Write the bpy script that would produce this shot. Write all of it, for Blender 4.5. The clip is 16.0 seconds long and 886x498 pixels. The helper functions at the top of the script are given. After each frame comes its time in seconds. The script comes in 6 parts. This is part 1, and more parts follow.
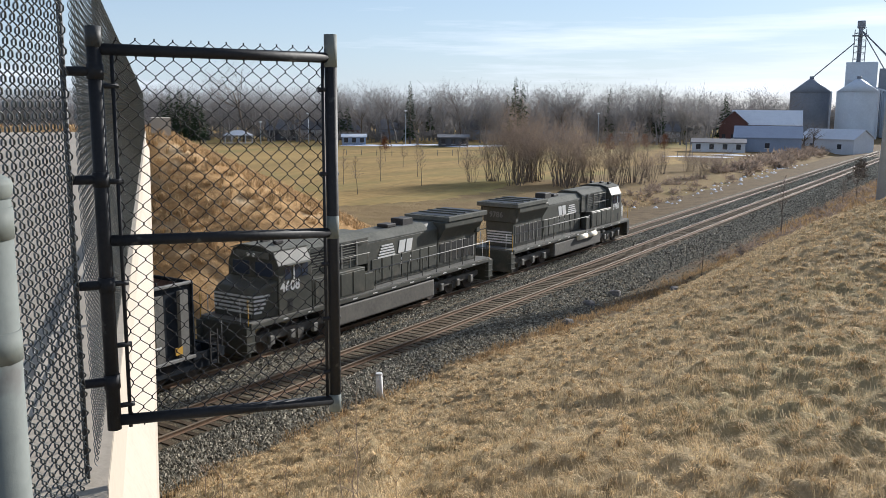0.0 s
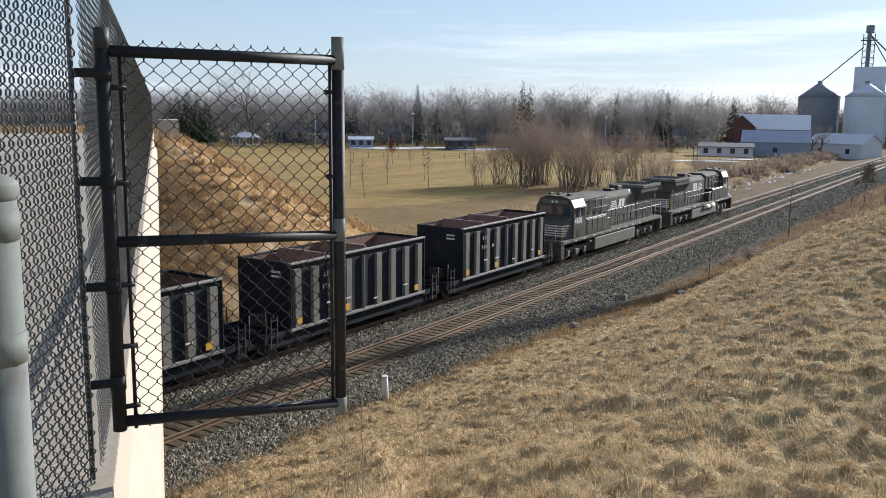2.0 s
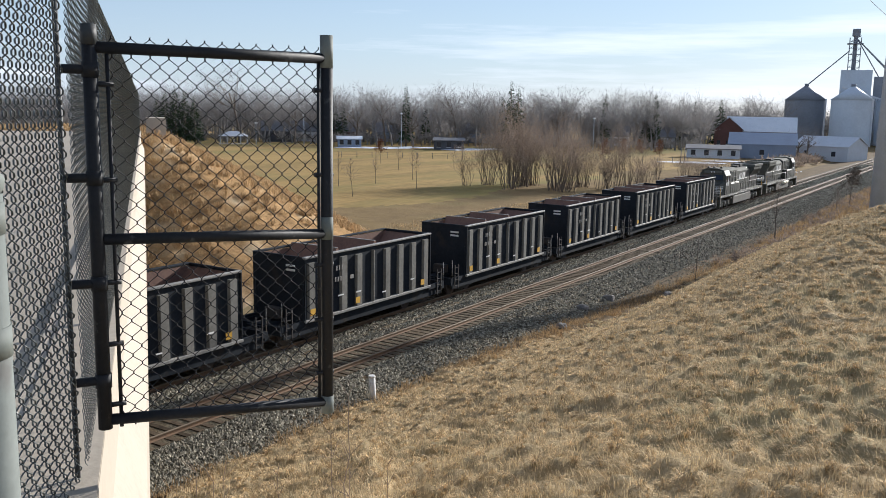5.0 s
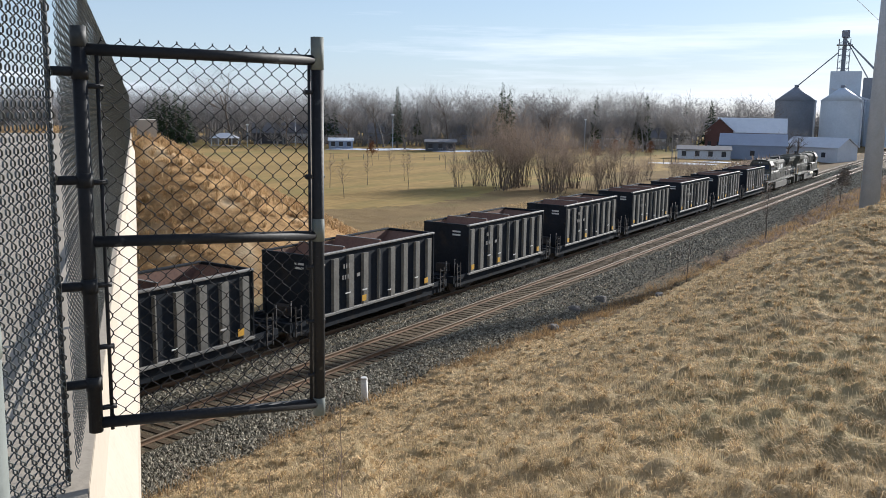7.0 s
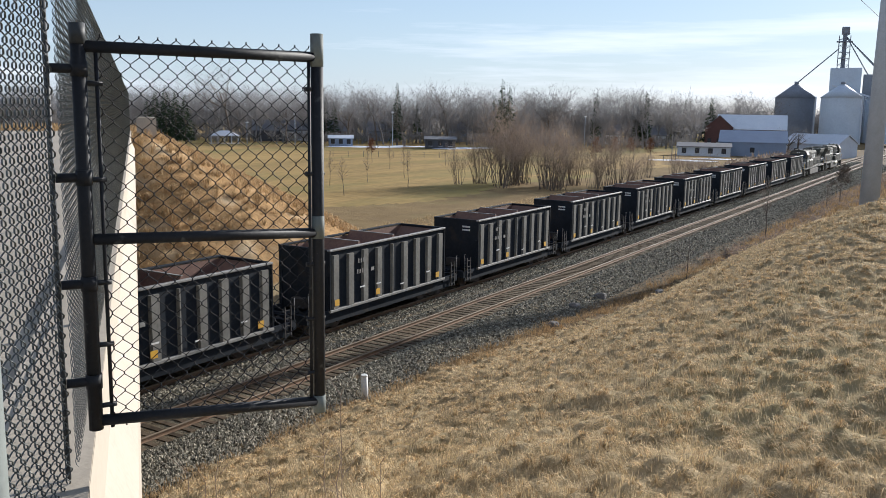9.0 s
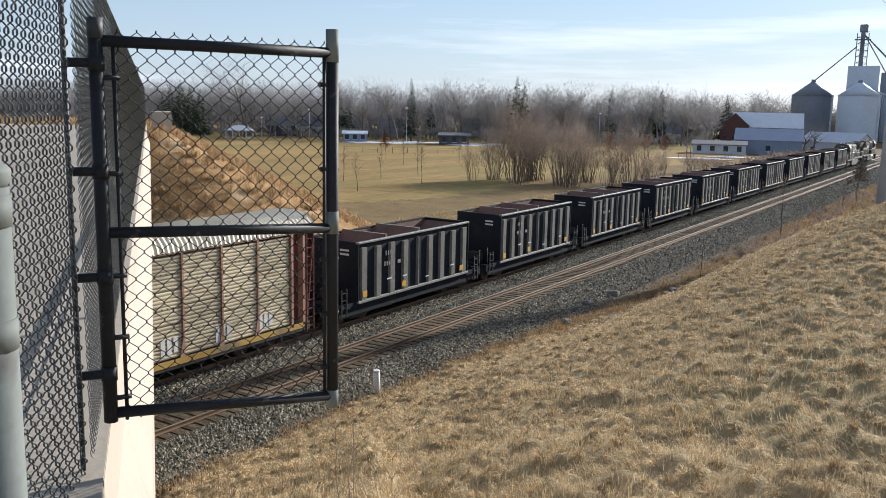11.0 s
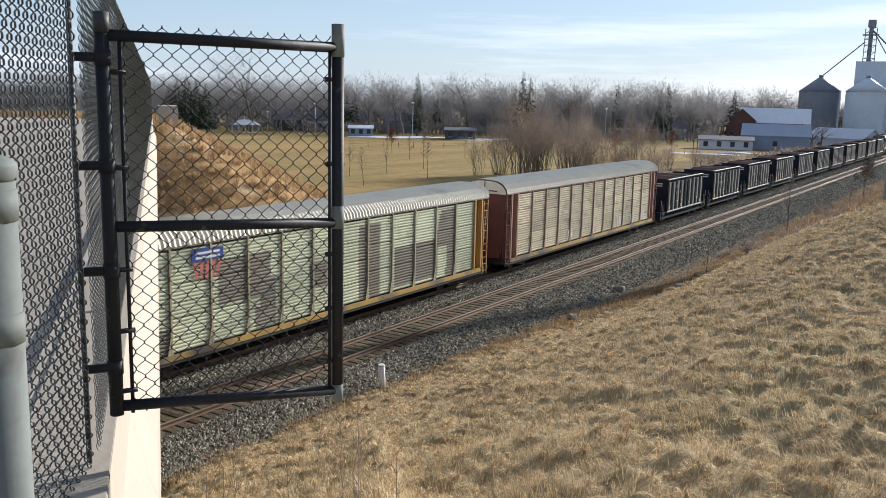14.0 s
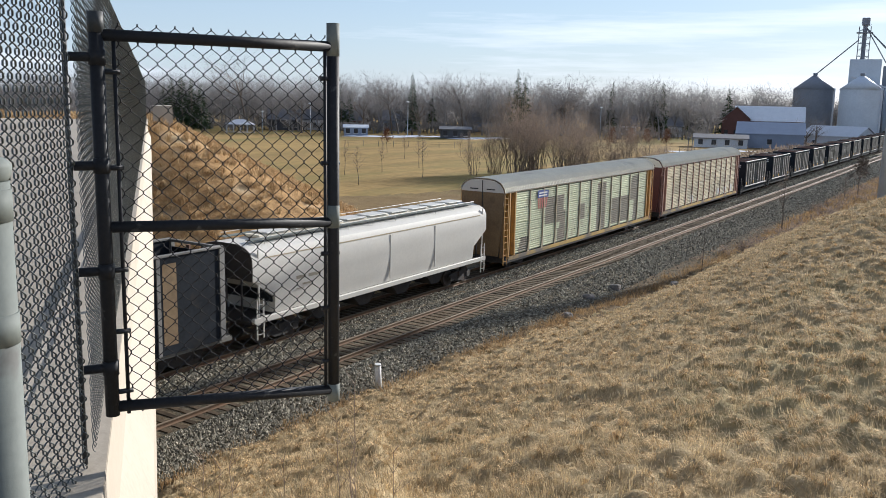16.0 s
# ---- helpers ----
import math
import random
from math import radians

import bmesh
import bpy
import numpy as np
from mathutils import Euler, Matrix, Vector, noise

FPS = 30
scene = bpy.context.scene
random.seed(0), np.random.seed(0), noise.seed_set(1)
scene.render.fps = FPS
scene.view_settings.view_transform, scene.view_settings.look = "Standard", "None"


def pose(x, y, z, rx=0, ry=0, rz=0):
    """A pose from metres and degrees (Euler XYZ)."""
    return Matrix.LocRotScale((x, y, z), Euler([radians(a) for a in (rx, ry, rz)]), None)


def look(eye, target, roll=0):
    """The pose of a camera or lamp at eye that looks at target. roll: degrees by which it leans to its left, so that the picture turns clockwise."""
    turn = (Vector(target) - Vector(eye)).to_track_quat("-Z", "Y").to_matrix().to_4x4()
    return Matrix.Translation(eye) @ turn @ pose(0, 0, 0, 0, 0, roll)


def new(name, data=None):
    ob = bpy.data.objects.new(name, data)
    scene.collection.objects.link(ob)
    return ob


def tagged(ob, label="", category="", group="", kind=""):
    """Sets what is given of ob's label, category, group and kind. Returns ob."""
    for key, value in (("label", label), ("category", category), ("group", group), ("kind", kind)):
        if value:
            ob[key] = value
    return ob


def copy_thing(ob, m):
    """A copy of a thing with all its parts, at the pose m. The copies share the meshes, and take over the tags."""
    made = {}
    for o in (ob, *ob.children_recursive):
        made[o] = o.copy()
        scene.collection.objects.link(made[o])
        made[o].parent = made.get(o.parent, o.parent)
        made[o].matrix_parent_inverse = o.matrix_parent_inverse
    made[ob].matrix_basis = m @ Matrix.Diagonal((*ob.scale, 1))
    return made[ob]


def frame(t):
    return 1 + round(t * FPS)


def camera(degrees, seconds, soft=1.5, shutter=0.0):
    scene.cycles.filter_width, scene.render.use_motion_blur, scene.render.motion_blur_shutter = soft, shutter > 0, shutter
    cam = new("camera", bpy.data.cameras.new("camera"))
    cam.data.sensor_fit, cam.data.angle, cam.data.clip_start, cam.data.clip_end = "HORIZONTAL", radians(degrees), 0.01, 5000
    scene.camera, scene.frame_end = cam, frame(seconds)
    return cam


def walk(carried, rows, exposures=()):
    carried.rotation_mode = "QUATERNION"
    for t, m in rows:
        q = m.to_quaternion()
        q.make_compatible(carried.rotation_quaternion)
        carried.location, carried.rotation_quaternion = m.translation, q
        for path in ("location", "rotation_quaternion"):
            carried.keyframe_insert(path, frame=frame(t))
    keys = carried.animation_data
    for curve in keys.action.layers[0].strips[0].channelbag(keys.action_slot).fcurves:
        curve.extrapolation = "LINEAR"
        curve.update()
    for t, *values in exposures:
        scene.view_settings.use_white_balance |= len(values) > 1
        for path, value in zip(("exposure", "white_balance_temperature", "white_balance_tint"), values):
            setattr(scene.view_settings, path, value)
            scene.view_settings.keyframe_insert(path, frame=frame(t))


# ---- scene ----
cam = camera(53.708, 16.0, soft=0.8)

# ---- camera: seconds, tilt down, lean, heading from the track's normal, place ----
LOOKS = [(0.0, 9.196, 0.384, 57.536, 0.0, 0.0, 10.605), (0.5, 9.077, 0.476, 57.321, 0.0015, -0.0026, 10.605),
         (1.0, 9.044, 0.493, 57.164, 0.0023, -0.0008, 10.603), (1.5, 9.023, 0.577, 57.097, 0.0023, -0.0035, 10.605),
         (2.0, 9.008, 0.623, 57.107, 0.0041, 0.0014, 10.605), (2.5, 9.035, 0.707, 57.212, 0.0032, 0.0003, 10.604),
         (3.0, 9.059, 0.771, 57.3, 0.0027, -0.0022, 10.603), (3.5, 9.091, 0.739, 57.435, 0.0002, -0.004, 10.605),
         (4.0, 9.058, 0.835, 57.573, 0.0004, -0.0025, 10.603), (6.5, 8.917, 1.025, 58.357, 0.005, 0.0003, 10.600),
         (7.0, 8.883, 0.946, 58.443, 0.0018, -0.0035, 10.601), (7.5, 8.902, 0.963, 58.527, 0.0023, -0.0037, 10.603),
         (8.0, 8.941, 0.904, 58.553, 0.0054, 0.0015, 10.602), (8.5, 8.942, 0.856, 58.554, 0.0016, -0.0024, 10.600),
         (9.0, 9.058, 0.868, 58.447, 0.0065, 0.0005, 10.599), (11.5, 9.381, 1.286, 57.421, 0.0021, 0.001, 10.600),
         (12.0, 9.483, 1.366, 57.325, 0.0024, 0.0008, 10.601), (12.5, 9.552, 1.395, 57.237, 0.0006, 0.001, 10.601),
         (13.0, 9.606, 1.384, 57.23, 0.0007, -0.0017, 10.601), (13.5, 9.617, 1.314, 57.184, 0.002, -0.0033, 10.600),
         (14.0, 9.67, 1.333, 57.222, 0.001, -0.0027, 10.601), (14.5, 9.659, 1.286, 57.191, 0.0004, -0.0026, 10.600),
         (15.0, 9.68, 1.323, 57.511, 0.0016, -0.0006, 10.600), (15.5, 9.693, 1.249, 57.419, 0.0045, 0.0002, 10.599),
         (16.0, 9.72, 1.156, 57.515, 0.0024, -0.0001, 10.600)]
walk(cam, [(t, pose(x, y, z, 90 - tilt, 0, -head) @ pose(0, 0, 0, 0, 0, lean)) for t, tilt, lean, head, x, y, z in LOOKS],
     exposures=[(0.0, 0.75, 5800, 10), (16.0, 0.75, 5800, 10)])

# ---- world, sun ----
SUN_EL, SUN_AZ = 20.5, 102.5  # degrees; azimuth from +Y towards +X
world = bpy.data.worlds.new("sky")
scene.world = world
world.use_nodes = True
wn, wl = world.node_tree.nodes, world.node_tree.links
sky = wn.new("ShaderNodeTexSky")
sky.sky_type = "NISHITA"
sky.sun_disc = False
sky.sun_elevation, sky.sun_rotation = radians(SUN_EL), radians(SUN_AZ)
sky.air_density, sky.dust_density, sky.ozone_density = 1.0, 0.25, 2.0
wc = wn.new("ShaderNodeTexCoord")
wmap = wn.new("ShaderNodeMapping")
wmap.inputs["Scale"].default_value = (1.2, 1.2, 17.0)
wl.new(wc.outputs["Generated"], wmap.inputs["Vector"])
wnoise = wn.new("ShaderNodeTexNoise")
wnoise.inputs["Scale"].default_value, wnoise.inputs["Detail"].default_value = 1.6, 6.0
wnoise.inputs["Roughness"].default_value = 0.6
wl.new(wmap.outputs["Vector"], wnoise.inputs["Vector"])
wramp = wn.new("ShaderNodeValToRGB")
wramp.color_ramp.elements[0].position, wramp.color_ramp.elements[1].position = 0.47, 0.70
wramp.color_ramp.elements[1].color = (0.75, 0.75, 0.75, 1)
wl.new(wnoise.outputs["Fac"], wramp.inputs["Fac"])
wmix = wn.new("ShaderNodeMixRGB")
wmix.inputs["Color2"].default_value = (11.5, 11.4, 11.6, 1)
wl.new(wramp.outputs["Color"], wmix.inputs["Fac"])
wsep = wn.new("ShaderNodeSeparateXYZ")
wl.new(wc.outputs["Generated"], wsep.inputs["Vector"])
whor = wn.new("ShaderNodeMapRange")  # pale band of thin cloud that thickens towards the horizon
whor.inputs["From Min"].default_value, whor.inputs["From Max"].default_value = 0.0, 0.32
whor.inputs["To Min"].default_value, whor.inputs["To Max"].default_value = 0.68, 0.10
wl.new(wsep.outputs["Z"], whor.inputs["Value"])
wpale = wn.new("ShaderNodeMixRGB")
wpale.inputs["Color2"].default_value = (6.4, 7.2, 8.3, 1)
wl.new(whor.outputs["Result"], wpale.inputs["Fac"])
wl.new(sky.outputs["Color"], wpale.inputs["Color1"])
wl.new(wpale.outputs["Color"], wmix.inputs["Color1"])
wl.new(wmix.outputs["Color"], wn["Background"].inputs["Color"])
wn["Background"].inputs["Strength"].default_value = 0.062
sun = new("sun", bpy.data.lights.new("sun", "SUN"))
sun.data.energy, sun.data.angle, sun.data.color = 5.0, radians(0.6), (1.0, 0.9, 0.76)
SUN_DIR = Vector((math.sin(radians(SUN_AZ)) * math.cos(radians(SUN_EL)), math.cos(radians(SUN_AZ)) * math.cos(radians(SUN_EL)), math.sin(radians(SUN_EL))))
sun.matrix_world = look(SUN_DIR * 200, (0, 0, 0))


# ---- materials ----
def mat(name, col, col2=None, rough=0.7, metal=0.0, fine=30.0, coarse=1.2, bump=0.25, dist=0.01, spots=None, random_amount=0.0, spec=0.4, stretch=(1, 1, 1), thin=0.0, island=0.0):
    """col and col2 mixed by noise at two scales; spots: a third colour in patches; random_amount: lighter or darker object by object; thin: share of light that passes through; island: lighter or darker piece by piece."""
    m = bpy.data.materials.new(name)
    m.use_nodes = True
    n, l = m.node_tree.nodes, m.node_tree.links
    b = n["Principled BSDF"]
    b.inputs["Roughness"].default_value, b.inputs["Metallic"].default_value = rough, metal
    b.inputs["Specular IOR Level"].default_value = spec
    tc, mp = n.new("ShaderNodeTexCoord"), n.new("ShaderNodeMapping")
    mp.inputs["Scale"].default_value = stretch
    l.new(tc.outputs["Object"], mp.inputs["Vector"])
    a, c = n.new("ShaderNodeTexNoise"), n.new("ShaderNodeTexNoise")
    for t, s in ((a, fine), (c, coarse)):
        t.inputs["Scale"].default_value, t.inputs["Detail"].default_value = s, 4.0
        t.inputs["Roughness"].default_value = 0.62
        l.new(mp.outputs["Vector"], t.inputs["Vector"])
    ad = n.new("ShaderNodeMath")
    ad.operation = "ADD"
    l.new(a.outputs["Fac"], ad.inputs[0])
    l.new(c.outputs["Fac"], ad.inputs[1])
    mr = n.new("ShaderNodeMapRange")
    mr.inputs["From Min"].default_value, mr.inputs["From Max"].default_value = 0.72, 1.28
    l.new(ad.outputs[0], mr.inputs["Value"])
    mx = n.new("ShaderNodeMixRGB")
    col2 = col2 or tuple(v * 0.72 for v in col)
    mx.inputs["Color1"].default_value, mx.inputs["Color2"].default_value = (*col, 1), (*col2, 1)
    l.new(mr.outputs["Result"], mx.inputs["Fac"])
    out = mx.outputs["Color"]
    if spots:
        sc, lo, hi, scol = spots
        s = n.new("ShaderNodeTexNoise")
        s.inputs["Scale"].default_value, s.inputs["Detail"].default_value = sc, 6.0
        l.new(mp.outputs["Vector"], s.inputs["Vector"])
        sr = n.new("ShaderNodeMapRange")
        sr.inputs["From Min"].default_value, sr.inputs["From Max"].default_value = lo, hi
        l.new(s.outputs["Fac"], sr.inputs["Value"])
        sm = n.new("ShaderNodeMixRGB")
        sm.inputs["Color2"].default_value = (*scol, 1)
        l.new(sr.outputs["Result"], sm.inputs["Fac"])
        l.new(out, sm.inputs["Color1"])
        out = sm.outputs["Color"]
    if random_amount:
        oi, hs, rr = n.new("ShaderNodeObjectInfo"), n.new("ShaderNodeHueSaturation"), n.new("ShaderNodeMapRange")
        rr.inputs["To Min"].default_value, rr.inputs["To Max"].default_value = 1 - random_amount, 1 + random_amount
        l.new(oi.outputs["Random"], rr.inputs["Value"])
        l.new(rr.outputs["Result"], hs.inputs["Value"])
        l.new(out, hs.inputs["Color"])
        out = hs.outputs["Color"]
    if island:
        ge, hs, rr = n.new("ShaderNodeNewGeometry"), n.new("ShaderNodeHueSaturation"), n.new("ShaderNodeMapRange")
        rr.inputs["To Min"].default_value, rr.inputs["To Max"].default_value = 1 - island, 1 + island
        l.new(ge.outputs["Random Per Island"], rr.inputs["Value"])
        l.new(rr.outputs["Result"], hs.inputs["Value"])
        l.new(out, hs.inputs["Color"])
        out = hs.outputs["Color"]
    l.new(out, b.inputs["Base Color"])
    if bump:
        bp = n.new("ShaderNodeBump")
        bp.inputs["Strength"].default_value, bp.inputs["Distance"].default_value = bump, dist
        l.new(a.outputs["Fac"], bp.inputs["Height"])
        l.new(bp.outputs["Normal"], b.inputs["Normal"])
    if thin:
        tr, ms = n.new("ShaderNodeBsdfTranslucent"), n.new("ShaderNodeMixShader")
        l.new(out, tr.inputs["Color"])
        ms.inputs["Fac"].default_value = thin
        l.new(b.outputs["BSDF"], ms.inputs[1])
        l.new(tr.outputs["BSDF"], ms.inputs[2])
        l.new(ms.outputs["Shader"], n["Material Output"].inputs["Surface"])
    return m


M_grass = mat("dry_grass", (0.47, 0.365, 0.21), (0.26, 0.195, 0.108), 0.95, fine=14, coarse=0.6, bump=0.9, dist=0.06, spots=(0.13, 0.5, 0.66, (0.31, 0.25, 0.135)), spec=0.1)
M_lawn = mat("park_lawn", (0.36, 0.245, 0.095), (0.185, 0.13, 0.052), 0.95, fine=0.9, coarse=0.07, bump=0.5, dist=0.08, spots=(0.035, 0.5, 0.62, (0.21, 0.172, 0.062)), spec=0.08, stretch=(0.35, 1.6, 1))
M_bank = mat("tawny_bank_grass", (0.47, 0.30, 0.14), (0.25, 0.155, 0.075), 0.95, fine=5, coarse=0.7, bump=1.0, dist=0.12, spots=(0.5, 0.55, 0.70, (0.55, 0.42, 0.26)), spec=0.05)
M_blade = mat("straw_blades", (0.68, 0.55, 0.345), (0.42, 0.325, 0.19), 0.85, fine=3, coarse=0.4, bump=0, spec=0.12, thin=0.15, island=0.45)
M_blade_red = mat("rusty_weeds", (0.50, 0.355, 0.19), (0.34, 0.225, 0.115), 0.9, fine=3, coarse=0.4, bump=0, spec=0.1, thin=0.2, island=0.4)
M_ballast = mat("ballast_stone", (0.215, 0.182, 0.125), (0.042, 0.036, 0.025), 0.95, fine=11, coarse=2.6, bump=1.0, dist=0.06, spec=0.08, spots=(0.5, 0.5, 0.72, (0.12, 0.085, 0.05)))
M_dirt = mat("cinder_dirt", (0.185, 0.135, 0.08), (0.095, 0.07, 0.043), 0.95, fine=8, coarse=0.8, bump=0.8, dist=0.05, spec=0.05)
M_rough = mat("unmown_rough_grass", (0.25, 0.18, 0.09), (0.155, 0.11, 0.058), 0.95, fine=7, coarse=0.25, bump=0.9, dist=0.07, spots=(0.12, 0.52, 0.68, (0.20, 0.155, 0.075)), spec=0.05)
M_tie = mat("weathered_tie_wood", (0.135, 0.10, 0.066), (0.05, 0.037, 0.025), 0.9, fine=25, coarse=3, bump=0.4, random_amount=0.4, spec=0.1)
M_rail = mat("worn_rail_steel", (0.22, 0.165, 0.115), (0.15, 0.115, 0.08), 0.6, 0.0, fine=40, coarse=1, bump=0.03, spec=0.18)
M_railweb = mat("rusty_rail_web", (0.19, 0.115, 0.065), (0.11, 0.068, 0.042), 0.85, fine=30, coarse=2)
M_concrete = mat("pale_concrete", (0.43, 0.38, 0.31), (0.37, 0.325, 0.265), 0.85, fine=22, coarse=0.9, bump=0.2, spots=(1.3, 0.6, 0.75, (0.42, 0.37, 0.3)))
M_road = mat("road_concrete", (0.38, 0.33, 0.265), (0.29, 0.255, 0.205), 0.9, fine=25, coarse=0.6)
M_galv = mat("galvanised_steel", (0.165, 0.182, 0.168), (0.12, 0.133, 0.122), 0.7, 0.0, fine=30, coarse=4, bump=0.08, spec=0.25, spots=(9, 0.6, 0.7, (0.10, 0.10, 0.092)))
M_black = mat("black_vinyl_coat", (0.012, 0.013, 0.016), (0.02, 0.021, 0.024), 0.58, 0.0, fine=60, coarse=5, bump=0.15, spots=(14, 0.64, 0.74, (0.10, 0.098, 0.095)), spec=0.22)
M_wire = mat("black_coated_wire", (0.014, 0.015, 0.018), (0.022, 0.023, 0.026), 0.65, fine=50, coarse=5, bump=0, spec=0.15)
M_wire_grey = mat("grey_coated_wire", (0.075, 0.085, 0.08), (0.035, 0.04, 0.04), 0.3, 0.0, fine=50, coarse=5, bump=0)
M_wire_dull = mat("dull_grey_wire", (0.125, 0.135, 0.13), (0.075, 0.082, 0.08), 0.4, 0.0, fine=50, coarse=3, bump=0)
M_sleeve = mat("scuffed_dark_sleeve", (0.045, 0.05, 0.054), (0.025, 0.028, 0.03), 0.6, 0.0, fine=40, coarse=6, bump=0.1)


# ---- mesh helpers ----
def box(bm, x0, x1, y0, y1, z0, z1):
    vs = [bm.verts.new(p) for p in ((x0, y0, z0), (x1, y0, z0), (x1, y1, z0), (x0, y1, z0), (x0, y0, z1), (x1, y0, z1), (x1, y1, z1), (x0, y1, z1))]
    for f in ((3, 2, 1, 0), (4, 5, 6, 7), (0, 1, 5, 4), (1, 2, 6, 5), (2, 3, 7, 6), (3, 0, 4, 7)):
        bm.faces.new([vs[i] for i in f])
    return bm


def prism(bm, outline, axis, a, b):
    """A closed outline of (u, v) drawn out along an axis: 'x' takes (y, z), 'y' takes (x, z), 'z' takes (x, y)."""
    def at(u, v, w):
        return (w, u, v) if axis == "x" else (u, w, v) if axis == "y" else (u, v, w)
    r0 = [bm.verts.new(at(u, v, a)) for u, v in outline]
    r1 = [bm.verts.new(at(u, v, b)) for u, v in outline]
    k = len(outline)
    for i in range(k):
        bm.faces.new((r0[i], r0[(i + 1) % k], r1[(i + 1) % k], r1[i]))
    bm.faces.new(r0[::-1])
    bm.faces.new(r1)
    return bm


def tube(bm, p, q, r0, r1=None, k=8, cap=True):
    p, q = Vector(p), Vector(q)
    r1 = r0 if r1 is None else r1
    d = (q - p).normalized()
    u = d.orthogonal().normalized()
    v = d.cross(u)
    a = [bm.verts.new(p + (u * math.cos(2 * math.pi * i / k) + v * math.sin(2 * math.pi * i / k)) * r0) for i in range(k)]
    b = [bm.verts.new(q + (u * math.cos(2 * math.pi * i / k) + v * math.sin(2 * math.pi * i / k)) * r1) for i in range(k)]
    for i in range(k):
        f = bm.faces.new((a[i], a[(i + 1) % k], b[(i + 1) % k], b[i]))
        f.smooth = k > 5
    if cap:
        bm.faces.new(a[::-1])
        bm.faces.new(b)
    return bm


def bev(bm, w, seg=1):
    bmesh.ops.bevel(bm, geom=list(bm.edges), offset=w, segments=seg, affect="EDGES", profile=0.5, clamp_overlap=True)
    return bm


def part(name, bm, material, parent=None, label=""):
    """Links a bmesh as one mesh object under a thing or a part."""
    me = bpy.data.meshes.new(name)
    bmesh.ops.recalc_face_normals(bm, faces=list(bm.faces))
    bm.to_mesh(me)
    bm.free()
    me.materials.append(material)
    ob = new(name, me)
    if parent is not None:
        ob.parent = parent
    if label:
        ob["label"] = label
    return ob


def raw(name, verts, faces, material, smooth=False):
    me = bpy.data.meshes.new(name)
    me.from_pydata(verts, [], faces)
    me.materials.append(material)
    if smooth:
        me.polygons.foreach_set("use_smooth", [True] * len(me.polygons))
    me.update()
    return new(name, me)


def thing(name, label, category, group="", m=None):
    ob = tagged(new(name), label, category, group)
    if m is not None:
        ob.matrix_basis = m
    return ob


B = bmesh.new

# ---- plan: x along the tracks, y across them (away from the eye), z from the rail tops ----
Y_NEAR, Y_TRAIN = 22.99, 27.088   # track centres
AZ = radians(39.1)                # the bridge, from the tracks' normal
U, N = Vector((math.sin(AZ), math.cos(AZ), 0)), Vector((math.cos(AZ), -math.sin(AZ), 0))


def bridge_at(d, a, z):
    return U * d + N * a + Vector((0, 0, z))


def ramp(x, pts):
    return float(np.interp(x, [p[0] for p in pts], [p[1] for p in pts]))


def smooth(e0, e1, x):
    t = min(1, max(0, (x - e0) / (e1 - e0)))
    return t * t * (3 - 2 * t)


def ground_z(x, y):
    """Cut slope below the eye, track bed, park beyond, and the road bank behind the tracks."""
    if y < 31:
        cone = ramp(y, ((-30, 9.1), (0, 8.95), (2.5, 8.3), (4.5, 6.9), (8, 4.4), (13, 1.9), (17.5, 0.0), (19.5, -0.6), (20.6, -0.75), (31, -0.75)))
        land = ramp(y, ((-60, 6.9), (0, 6.7), (3.8, 6.55), (8, 4.5), (12.5, 1.7), (15.5, -0.2), (17, -0.7), (31, -0.75)))
        even = ramp(y, ((-60, 6.7), (0, 6.3), (3.8, 5.6), (8, 3.9), (12.5, 2.0), (16.5, 0.35), (19.5, -0.6), (20.6, -0.75)))
        land = even + (land - even) * smooth(22, 50, x)
        side = 9.0 - max(0.0, x * N.x + y * N.y - 0.35) * 1.5  # the road bank falls away beside the bridge
        k = max(0.0, 1 - abs(side - land) / 0.8)
        z = max(land, min(cone, side)) + 0.2 * k * k * (y < 14)
        end = 42 + 1.3 * max(-6.0, y)  # the bank ends here; a weedy flat lies beyond
        if x > end and y < 17:
            flat = ramp(y, ((-40, 1.8), (9, 1.6), (15.5, -0.2), (17, -0.7)))
            flat += (-0.6 - flat) * smooth(120, 230, x)
            z = z + (flat - z) * smooth(end, end + 15, x)
        if x < -20:
            z = max(z, -0.75)
    else:
        z = ramp(y, ((31, -0.75), (35, -1.0), (37.5, -0.95), (39.5, -0.35), (44, -0.15), (60, 0.0)))
    a = x * N.x + y * N.y
    if a < -0.55 and y < 16 and z > 8.0:
        z = 8.0  # under the road slab
    if y > 29:
        d, a = x * U.x + y * U.y, x * N.x + y * N.y
        top = ramp(d, ((0, 8.7), (75, 8.7), (120, 7.0), (180, 2.5), (230, 0.0)))
        fall = math.hypot(max(0, a - 0.6, -a - 13.5) * 0.5, max(0, 55 - d) * 0.68)
        z = max(z, top - fall)
    return z


def mound(x, y):
    """Height of the grass hummock at a place, and that hummock's middle."""
    d, p = noise.voronoi(Vector((x * 1.9, y * 1.9, 0.5)))
    c = p[0] / 1.9
    q = min(1.0, math.hypot(x - c.x, y - c.y) / 0.27)
    big = 0.5 + 0.5 * noise.noise(Vector((c.x * 3.1, c.y * 3.1, 4)))
    return 0.24 * big * (1 - q * q) ** 1.5, c, big


# ---- ground: one sheet, finer near the eye ----
def axis_steps(stops):
    out = []
    for a, b, step in stops:
        k = max(1, round((b - a) / step))
        out += [a + (b - a) * i / k for i in range(k)]
    return out + [stops[-1][1]]


